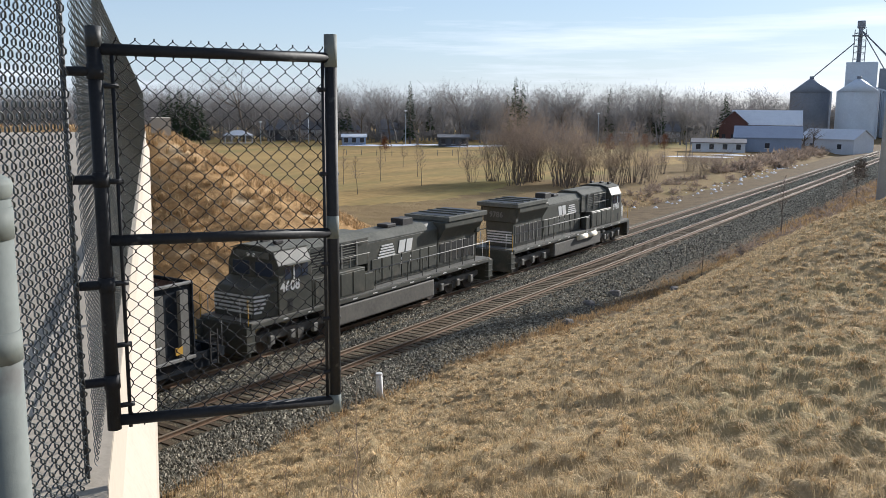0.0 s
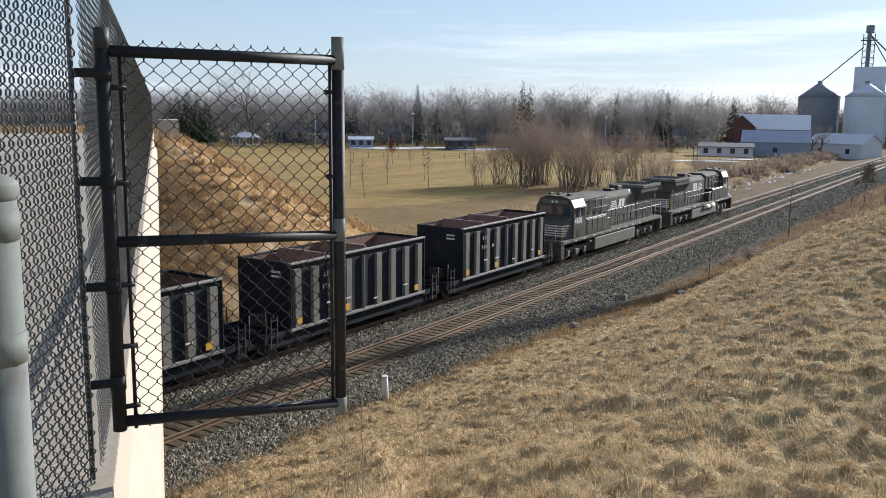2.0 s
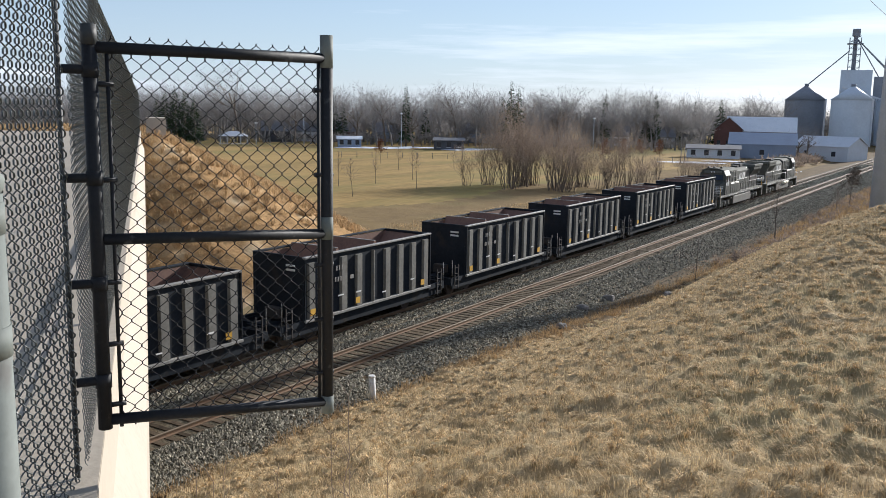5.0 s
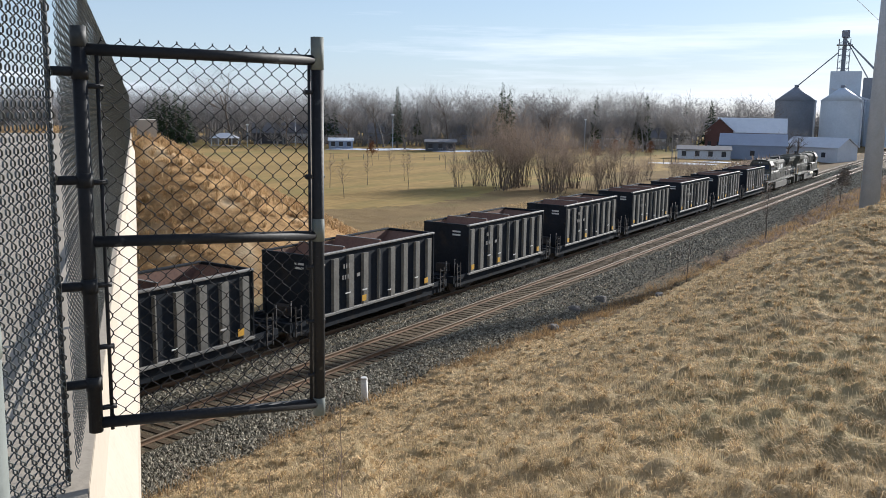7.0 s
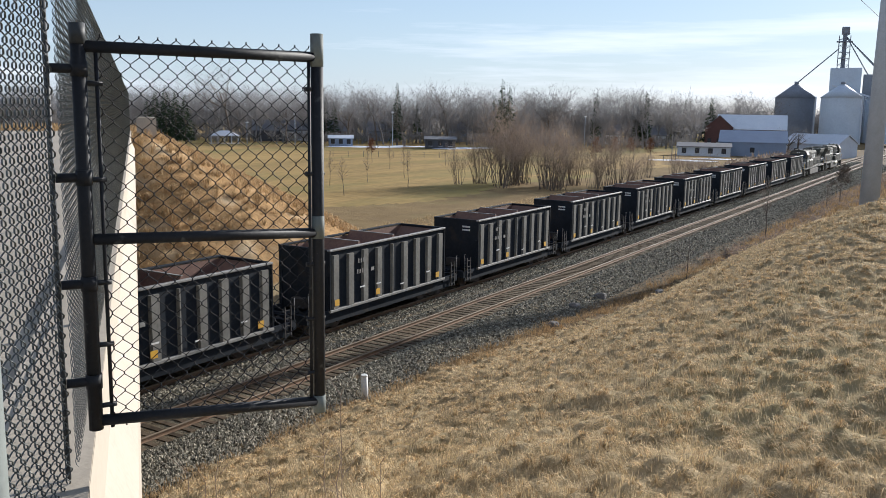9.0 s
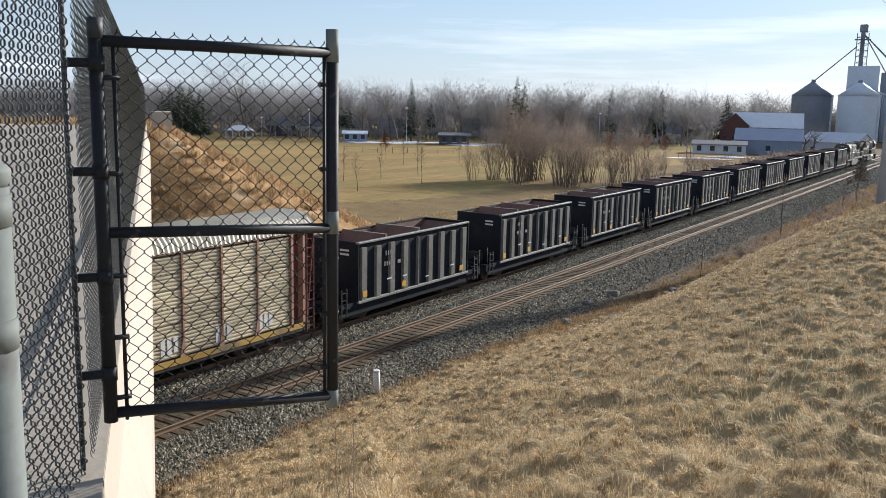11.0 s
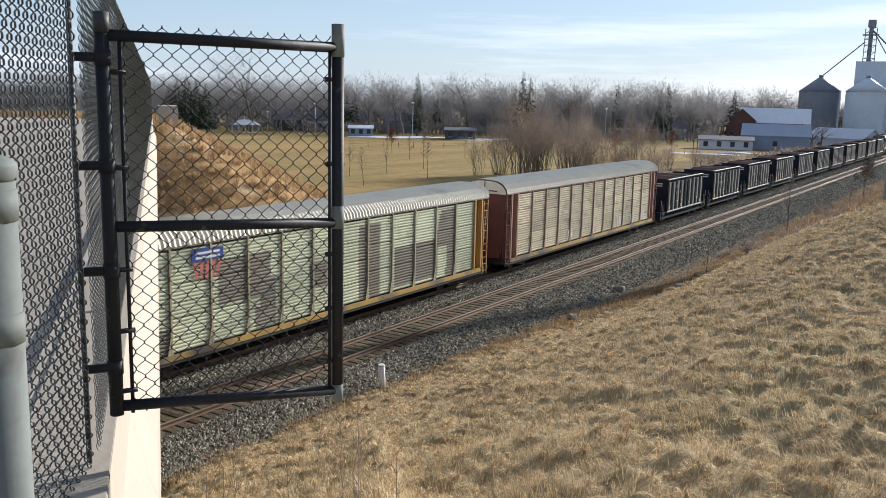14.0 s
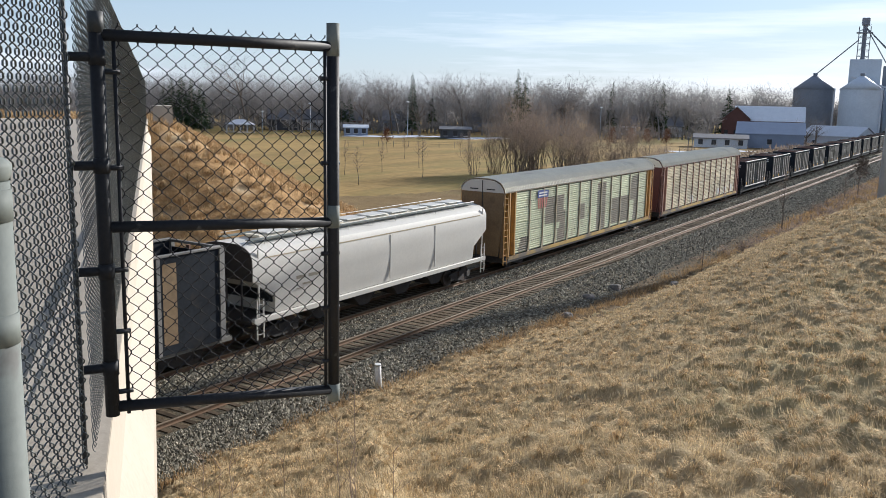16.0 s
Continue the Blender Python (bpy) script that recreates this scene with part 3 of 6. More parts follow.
# ---- ore hopper: origin at the leading end of its side, rail level ----
def build_hopper():
    L, W, ZT, ZS = 10.16, 1.6, 4.03, 1.14
    h = thing("ore_hopper", "empty black open-top ore hopper car with ribs painted sunlit grey", "hopper car", "ore hoppers in the train")
    yi = W - 0.16
    for s in (-1, 1):
        # recessed sheet, its shade put into the black
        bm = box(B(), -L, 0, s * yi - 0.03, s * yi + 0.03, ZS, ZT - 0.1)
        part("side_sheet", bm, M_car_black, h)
        part("inner_lining", box(B(), -L + 0.05, -0.05, s * (yi - 0.034) - 0.003, s * (yi - 0.034) + 0.003, 1.6, ZT - 0.1), M_rust, h, "rust-brown inner lining")
        # one chord in two materials: near side painted lit, far side painted shaded
        part("top_chord", bev(box(B(), -L - 0.06, 0.06, s * W - 0.19 if s > 0 else -W - 0.01, W + 0.01 if s > 0 else -W + 0.19, ZT - 0.08, ZT + 0.02), 0.02), M_car_edge if s < 0 else M_car_black, h, "top edge, sunlit grey on the near side, shaded black beyond")
        part("side_sill", bev(box(B(), -L - 0.06, 0.06, *(sorted((s * (W - 0.2), s * (W + 0.02)))), ZS - 0.1, ZS + 0.03), 0.015), M_car_edge, h, "worn pale side sill")
        # ribs of the same black car, paled as if sunlit
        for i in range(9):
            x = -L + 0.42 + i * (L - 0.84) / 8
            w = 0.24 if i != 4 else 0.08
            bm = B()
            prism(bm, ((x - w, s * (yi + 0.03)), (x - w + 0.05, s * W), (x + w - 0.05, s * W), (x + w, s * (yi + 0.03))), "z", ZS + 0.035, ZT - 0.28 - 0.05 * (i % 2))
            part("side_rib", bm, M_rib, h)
    for xe, s in ((-L, -1), (0, 1)):
        # end sheet, then the slope sheet running down and inwards
        bm = B()
        prism(bm, ((xe, ZT), (xe + s * 0.05, ZT), (xe + s * 0.05, 1.02), (xe, 1.02)), "y", -W + 0.02, W - 0.02)
        part("end_sheet", bm, M_car_black, h)
        bm = B()
        prism(bm, ((xe - s * 0.02, ZT - 0.12), (xe - s * 0.04, ZT - 0.12), (xe - s * 2.6, 1.7), (xe - s * 2.55, 1.66)), "y", -yi + 0.05, yi - 0.05)
        part("slope_sheet", bm, M_rust, h, "rust-brown inner slope")
        # end chord takes the black as its shade
        part("top_chord", bev(box(B(), xe - 0.06, xe + 0.06, -W + 0.2, W - 0.2, ZT - 0.1, ZT + 0.02), 0.02), M_car_black, h, "end top edge painted dark as shaded")
        # end platform, corner posts, ladders
        part("end_sill", box(B(), min(xe, xe + s * 1.75), max(xe, xe + s * 1.75), -0.4, 0.4, 0.78, 1.1), M_car_black, h)
        part("end_beam", box(B(), min(xe + s * 1.4, xe + s * 1.6), max(xe + s * 1.4, xe + s * 1.6), -1.5, 1.5, 0.75, 1.15), M_car_black, h)
        for q in (-1, 1):
            part("corner_post", box(B(), xe + s * 0.02, xe + s * 0.12, q * 1.45 - 0.06, q * 1.45 + 0.06, 0.9, ZT - 1.2), M_car_black, h)
            part("sill_extension", box(B(), min(xe, xe + s * 1.5), max(xe, xe + s * 1.5), q * 1.45 - 0.06, q * 1.45 + 0.06, 0.9, 1.15), M_car_black, h)
            ladder(h, xe + s * 1.05, q * 1.52, 0.5, 1.9, 0.38, "x", M_under)
            part("grab_iron", tube(B(), (xe + s * 1.5, q * 1.5, 1.15), (xe + s * 1.5, q * 1.5, 2.2), 0.02, k=6), M_car_edge, h)
        part("brake_box", bev(box(B(), xe + s * 0.5 - 0.2, xe + s * 0.5 + 0.2, -0.5, 0.3, 1.2, 1.7), 0.03), M_under, h)
        coupler(h, xe + s * 1.3, s)
    for fx in (-0.76, -0.47):
        x = fx * L
        bm = B()
        prism(bm, ((x - 1.25, 2.4), (x - 0.05, ZT + 0.12), (x + 0.05, ZT + 0.12), (x + 1.25, 2.4)), "y", -yi + 0.04, yi - 0.04)
        part("cross_ridge", bm, M_rust, h, "rusty cross ridge inside the bin")
        part("ridge_cap", box(B(), x - 0.06, x + 0.06, -yi + 0.05, yi - 0.05, ZT + 0.122, ZT + 0.15), M_car_edge, h, "worn grey ridge cap")
    part("bin_floor", box(B(), -L + 2.3, -2.3, -yi + 0.04, yi - 0.04, 1.62, 1.7), M_rust, h)
    for x in (-7.4, -5.1, -2.8):
        bm = B()
        prism(bm, ((x - 1.05, 1.6), (x + 1.05, 1.6), (x + 0.3, 0.42), (x - 0.3, 0.42)), "y", -1.3, 1.3)
        part("discharge_bay", bm, M_under, h)
    part("centre_sill", box(B(), -L + 0.3, -0.3, -0.3, 0.3, 0.7, 1.0), M_under, h)
    for s in (-1, 1):
        part("side_skirt", box(B(), -L - 1.3, 1.3, s * 1.36 - 0.04, s * 1.36 + 0.04, 0.5, 1.03), M_car_black, h)
    truck(h, -L + 0.35, 2, 1.78, 0.457)
    truck(h, -0.35, 2, 1.78, 0.457)
    # reflective plates and stencils on the near side
    for x in (-L + 0.45, -6.4, -0.75):
        part("reflector", box(B(), x - 0.17, x + 0.17, -W - 0.012, -W - 0.002, 1.32, 1.62), M_yellow, h, "yellow reflective plate")
    bars(h, [(-8.05, -7.97, 3.15, 3.38), (-7.85, -7.77, 3.15, 3.38), (-7.65, -7.57, 3.15, 3.38), (-8.15, -8.05, 2.62, 2.84), (-7.95, -7.85, 2.62, 2.84), (-7.75, -7.65, 2.62, 2.84), (-7.0, -6.75, 2.62, 2.8)], -W - 0.003, M_car_edge, "unreadable white stencil")
    bars(h, [(-6.55, -6.15, 1.85, 1.92), (-7.9, -7.5, 1.9, 1.97), (-1.9, -1.55, 1.75, 1.82), (-4.4, -4.1, 1.5, 1.56)], -W - 0.003, M_white, "unreadable white stencil")
    for zb in (3.55, 3.35):
        part("stencil_bar", box(B(), -L - 0.062, -L - 0.056, -1.0, -0.45, zb, zb + 0.1), M_white, h, "unreadable white stencil")
    return h


# ---- six-axle locomotive: origin at the cab end's step, rail level, the cab looks to -x ----
def build_loco(number, both):
    """both: sides that carry the number and the emblem (-1: right-hand side of the picture's near side when unturned)."""
    o = thing("diesel_locomotive", "black six-axle diesel locomotive with white nose stripes, number " + number, "locomotive", "locomotives at the head of the train")
    W = 1.52
    part("frame", bev(box(B(), 0.25, 20.35, -W, W, 1.42, 1.62), 0.02), M_loco, o)
    # paler than its dust alone: the sun on the edge is painted in
    part("walkway", box(B(), 0.3, 20.3, -W - 0.01, W + 0.01, 1.63, 1.69), M_rib, o, "dusty grey walkway edge, lightened as if sunlit")
    for x in (0.15, 20.3):
        part("pilot", bev(box(B(), x, x + 0.15, -1.45, 1.45, 0.25, 1.62), 0.03), M_loco, o)
        for s in (-1, 1):
            part("step_well", bev(box(B(), x - 0.15, x + 0.35, s * 1.38 - 0.12, s * 1.38 + 0.12, 0.45, 1.55), 0.02), M_loco, o)
            for z in (0.5, 0.85, 1.2):
                part("step", box(B(), x - 0.2, x + 0.35, s * 1.4 - 0.14, s * 1.4 + 0.14, z, z + 0.04), M_loco_roof, o)
            part("end_handrail", tube(B(), (x + 0.05, s * 1.42, 0.7), (x + 0.05, s * 1.42, 2.7), 0.022, k=6), M_yellow, o, "yellow end handrail")
            part("end_handrail", tube(B(), (x + 0.05, s * 0.95, 1.6), (x + 0.05, s * 0.95, 2.7), 0.02, k=6), M_white, o)
    coupler(o, 0.2, -1)
    coupler(o, 20.4, 1)
    # nose
    bm = B()
    prism(bm, ((0.75, 1.7), (0.75, 2.75), (1.0, 3.0), (1.95, 3.25), (1.95, 1.7)), "y", -1.45, 1.45)
    for v in bm.verts:
        if v.co.x < 1.2:
            v.co.y *= 0.8
    part("nose", bev(bm, 0.06, 2), M_loco, o)
    for i in range(5):
        z = 1.95 + i * 0.17
        part("nose_stripe", box(B(), 0.735, 0.75, -1.13, 1.13, z, z + 0.09), M_white, o, "white stripe")
        for s in (-1, 1):
            x1 = 1.15 + 0.10 * i
            bm = B()
            ya, yb = 1.165, 1.165 + (x1 - 0.78) / 1.2 * 0.285
            prism(bm, ((0.78, s * ya), (x1, s * yb), (x1, s * (yb + 0.012)), (0.78, s * (ya + 0.012))), "z", z, z + 0.09)
            part("nose_stripe", bm, M_white, o, "white stripe")
    # cab
    bm = B()
    prism(bm, ((-1.5, 1.7), (-1.5, 3.85), (-1.2, 4.45), (-0.55, 4.62), (0.55, 4.62), (1.2, 4.45), (1.5, 3.85), (1.5, 1.7)), "x", 1.96, 4.1)
    part("cab", bev(bm, 0.03), M_loco, o)
    bm = B()
    prism(bm, ((-1.22, 4.46), (-0.57, 4.64), (0.57, 4.64), (1.22, 4.46), (1.22, 4.50), (0.57, 4.69), (-0.57, 4.69), (-1.22, 4.50)), "x", 1.85, 4.15)
    part("cab_roof", bm, M_loco_roof, o, "dusty grey cab roof")
    for s in (-1, 1):
        part("windshield", bev(box(B(), 1.925, 1.955, s * 0.68 - 0.5, s * 0.68 + 0.5, 3.35, 3.95), 0.01), M_glass, o, "dark windshield with reflected sky blue in its colour")
        for x0, x1 in ((2.35, 2.75), (2.95, 3.35), (3.42, 3.82)):
            part("cab_window", bev(box(B(), x0, x1, s * 1.51 - 0.012, s * 1.51 + 0.012, 3.22, 3.80), 0.01), M_glass, o, "dark cab side window")
        part("window_frame", box(B(), 2.86, 2.93, s * 1.53 - 0.02, s * 1.53 + 0.02, 3.18, 3.82), M_white, o, "white window frame")
        part("sun_visor", box(B(), 2.3, 3.9, min(s * 1.5, s * 1.75), max(s * 1.5, s * 1.75), 3.86, 3.89), M_loco_roof, o)
        part("kick_door", box(B(), 2.5, 2.8, s * 1.503 - 0.006, s * 1.503 + 0.006, 1.8, 2.35), M_grille, o)
    part("number_board", bev(box(B(), 1.87, 1.95, -1.0, 1.0, 4.12, 4.4), 0.02), M_loco_roof, o)
    for y in (-0.16, 0.16):
        part("headlight", tube(B(), (1.84, y, 4.26), (1.88, y, 4.26), 0.09, k=12), M_white, o, "round headlight")
    for y in (-0.7, 0.1, 0.75):
        part("roof_horn", bev(box(B(), 2.6, 3.1, y - 0.1, y + 0.1, 4.66, 4.82), 0.03), M_under, o)
    # equipment cab behind
    bm = B()
    prism(bm, ((-1.5, 1.7), (-1.5, 2.95), (1.5, 2.95), (1.5, 1.7)), "x", 4.13, 8.0)
    part("equipment_locker", bev(bm, 0.02), M_loco, o)
    bm = B()
    prism(bm, ((-1.05, 2.95), (-1.05, 4.2), (-0.6, 4.48), (0.6, 4.48), (1.05, 4.2), (1.05, 2.95)), "x", 4.13, 8.85)
    part("equipment_cab", bev(bm, 0.02), M_loco, o)
    bm = B()
    prism(bm, ((-1.07, 4.22), (-0.6, 4.5), (0.6, 4.5), (1.07, 4.22), (1.07, 4.26), (0.6, 4.54), (-0.6, 4.54), (-1.07, 4.26)), "x", 4.13, 8.85)
    part("equipment_roof", bm, M_loco_roof, o, "dusty grey roof")
    for s in (-1, 1):
        for i in range(3):
            x = 4.5 + i * 1.15
            g = part("grille", box(B(), x, x + 1.0, s * 1.06 - 0.012, s * 1.06 + 0.012, 3.25, 4.05), M_grille, o)
            for j in range(6):
                part("grille_bar", box(B(), x, x + 1.0, s * 1.085 - 0.012, s * 1.085 + 0.012, 3.28 + j * 0.13, 3.32 + j * 0.13), M_loco_roof, g)
        for i in range(4):
            x = 4.36 + i * 1.15
            part("grille_post", box(B(), x, x + 0.09, s * 1.09 - 0.03, s * 1.09 + 0.03, 3.0, 4.2), M_rib, o, "worn grey post")
        part("hand_bar", tube(B(), (4.3, s * 1.14, 4.12), (8.7, s * 1.14, 4.12), 0.02, k=6), M_rib, o, "worn grey hand bar")
        for i in range(4):
            x = 4.3 + i * 0.92
            part("locker_door", bev(box(B(), x, x + 0.82, s * 1.505 - 0.022, s * 1.505 + 0.022, 1.8, 2.85), 0.012), M_loco, o)
        for i in range(11):
            x = 2.2 + i * 1.6
            part("sill_mark", box(B(), x, x + 0.35, s * (W + 0.004) - 0.004, s * (W + 0.004) + 0.004, 1.5, 1.55), M_white, o, "pale reflective dash")
        part("side_step", bev(box(B(), 8.05, 8.8, s * 1.25 - 0.2, s * 1.25 + 0.2, 1.7, 2.6), 0.03), M_loco, o)
    # engine hood
    bm = B()
    prism(bm, ((-0.98, 1.7), (-0.98, 3.95), (-0.62, 4.3), (0.62, 4.3), (0.98, 3.95), (0.98, 1.7)), "x", 8.86, 15.3)
    part("engine_hood", bev(bm, 0.03), M_loco, o)
    bm = B()
    prism(bm, ((-1.0, 3.97), (-0.62, 4.32), (0.62, 4.32), (1.0, 3.97), (1.0, 4.01), (0.62, 4.36), (-0.62, 4.36), (-1.0, 4.01)), "x", 8.9, 14.3)
    part("hood_roof", bm, M_loco_roof, o, "pale dusty hood roof")
    part("exhaust_hood", bev(box(B(), 12.7, 13.7, -0.4, 0.4, 4.3, 4.72), 0.04), M_under, o, "sooty exhaust stack")
    part("roof_vent", bev(box(B(), 11.4, 12.2, -0.35, 0.35, 4.36, 4.55), 0.04), M_under, o)
    # radiator with its overhanging wings
    bm = B()
    prism(bm, ((-0.98, 1.7), (-0.98, 3.3), (-1.45, 3.98), (-1.45, 4.3), (1.45, 4.3), (1.45, 3.98), (0.98, 3.3), (0.98, 1.7)), "x", 15.31, 19.5)
    part("radiator_body", bev(bm, 0.03), M_loco, o)
    bm = box(B(), 15.6, 19.9, -1.52, 1.52, 4.31, 4.58)
    part("radiator_wing", bev(bm, 0.03), M_loco_roof, o, "grey overhanging radiator frame")
    core = part("radiator_core", box(B(), 15.85, 19.65, -1.3, 1.3, 4.585, 4.6), M_grille, o, "dark radiator screen")
    for i in range(3):
        x = 16.75 + i * 0.95
        part("radiator_slat", box(B(), x, x + 0.07, -1.3, 1.3, 4.603, 4.66), M_loco_roof, core)
    for s in (-1, 1):
        for i in range(7):
            x = 9.2 + i * 0.86
            part("hood_door", bev(box(B(), x, x + 0.78, s * 0.985 - 0.03, s * 0.985 + 0.03, 1.85, 3.05), 0.012), M_loco, o)
            part("door_latch", box(B(), x + 0.62, x + 0.70, s * 1.02 - 0.012, s * 1.02 + 0.012, 2.35, 2.55), M_loco_roof, o, "worn grey door latch")
        for i in range(6):
            x = 15.5 + i * 0.63
            part("louvre_panel", bev(box(B(), x, x + 0.42, s * 0.985 - 0.02, s * 0.985 + 0.02, 2.0, 3.05), 0.01), M_grille, o, "dark louvre panel")
            part("louvre_frame", box(B(), x + 0.46, x + 0.56, s * 0.985 - 0.03, s * 0.985 + 0.03, 1.95, 3.1), M_rib, o)
        # handrail along the walkway, its top bar in a grey lightened as sunlit
        for i in range(9):
            x = 8.9 + i * 1.38
            part("handrail_stanchion", tube(B(), (x, s * 1.46, 1.68), (x, s * 1.46, 2.68), 0.02, k=5), M_loco, o)
        part("handrail", tube(B(), (8.2, s * 1.46, 2.68), (20.3, s * 1.46, 2.68), 0.026, k=6), M_car_edge, o)
        part("cab_handrail", tube(B(), (4.2, s * 1.3, 3.55), (8.6, s * 1.3, 3.55), 0.02, k=6), M_rib, o)
        for x in (4.3, 5.7, 7.1, 8.5):
            part("handrail_stanchion", tube(B(), (x, s * 1.3, 2.95), (x, s * 1.3, 3.55), 0.018, k=5), M_rib, o)
        # emblem shapes: a block with bars of speed lines, drawn plainly
        y = s * 0.999
        for i in range(5):
            z = 3.05 + i * 0.14
            part("emblem_bar", box(B(), 9.7 + (0.08 * i), 11.2 - 0.05 * i, y - 0.006, y + 0.006, z, z + 0.08), M_white, o, "white emblem bar")
        bm = B()
        prism(bm, ((11.45, 3.1), (11.6, 3.75), (12.15, 3.75), (12.0, 3.1)), "y", y - 0.006, y + 0.006)
        prism(bm, ((12.12, 3.1), (12.27, 3.75), (12.8, 3.75), (12.65, 3.1)), "y", y - 0.006, y + 0.006)
        part("emblem", bm, M_white, o, "white emblem shape")
        for i, z in enumerate((2.72, 2.5)):
            part("emblem_word", box(B(), 11.4, 12.75, y - 0.006, y + 0.006, z, z + 0.13), M_white, o, "white lettering bar")
        part("fuel_tank", bev(box(B(), 5.9, 14.2, s * 1.2 - 0.28, s * 1.2 + 0.28, 0.38, 1.35), 0.09, 2), M_tank, o, "dusty grey fuel tank") if s < 0 else None
        rot = pose(2.05, -1.512, 2.72, 90, 0, 0) if s < 0 else pose(3.75, 1.512, 2.72, 90, 0, 180)
        text_part("road_number", number, 0.62, rot, M_white, o, "white road number " + number)
    part("fuel_tank", bev(box(B(), 5.9, 14.2, -0.9, 1.45, 0.38, 1.35), 0.09, 2), M_tank, o, "dusty grey fuel tank")
    for s in (-1, 1):
        for x in (7.2, 8.9):
            part("air_reservoir", tube(B(), (x, s * 1.5, 1.28), (x + 1.5, s * 1.5, 1.28), 0.2, k=14), M_ar_roof, o, "pale air reservoir") if both else None
    truck(o, 3.7, 3, 2.0, 0.533, True)
    truck(o, 16.8, 3, 2.0, 0.533, True)
    for s in (-1, 1):
        for x in (1.6, 2.9, 4.4, 15.2, 16.9, 18.4):
            part("journal_cover", bev(box(B(), x, x + 0.3, s * 1.2 - 0.1, s * 1.2 + 0.1, 0.45, 0.85), 0.03), M_rib, o, "pale dusty axle box")
        part("brake_cylinder", tube(B(), (5.0, s * 1.25, 1.15), (5.5, s * 1.25, 1.15), 0.14, k=10), M_tank, o)
    # the far nose of the hood carries stripes too
    for i in range(5):
        z = 1.95 + i * 0.17
        part("hood_stripe", box(B(), 19.5, 19.512, -0.9, 0.9, z, z + 0.09), M_white, o, "white stripe")
    text_part("road_number", number, 0.5, pose(19.612, -0.72, 3.62, 90, 0, 90), M_rib, o, "grey road number " + number)
    part("hood_end_cap", bev(box(B(), 19.2, 19.6, -1.2, 1.2, 3.3, 4.29), 0.05), M_loco, o)
    return o


# ---- auto rack: origin at its trailing end, rail level ----
def rack_panel(parent, out, x0, x1, panel_m, patches):
    """A corrugated side panel; faces inside a patch (x0, z0, x1, z1, slant) keep bare metal."""
    n = 12 if patches else 1
    k = len(out)
    V = [(x0 + (x1 - x0) * i / n, y, z) for i in range(n + 1) for y, z in out]
    F, idx = [], []
    for i in range(n):
        xm = x0 + (x1 - x0) * (i + 0.5) / n
        for j in range(k):
            F.append((i * k + j, i * k + (j + 1) % k, (i + 1) * k + (j + 1) % k, (i + 1) * k + j))
            zm = (out[j][1] + out[(j + 1) % k][1]) / 2
            idx.append(int(any(z0 < zm < z1 and a0 + sl * (zm - z0) < xm < a1 for a0, z0, a1, z1, sl in patches)))
    F += [tuple(range(k))[::-1], tuple(range(n * k, (n + 1) * k))]
    ob = raw("side_panel", V, F, panel_m)
    ob.data.materials.append(M_ar_dark)
    ob.data.polygons.foreach_set("material_index", idx + [0, 0])
    bm = bmesh.new()
    bm.from_mesh(ob.data)
    bmesh.ops.recalc_face_normals(bm, faces=bm.faces)
    bm.to_mesh(ob.data)
    bm.free()
    ob.parent = parent
    return ob


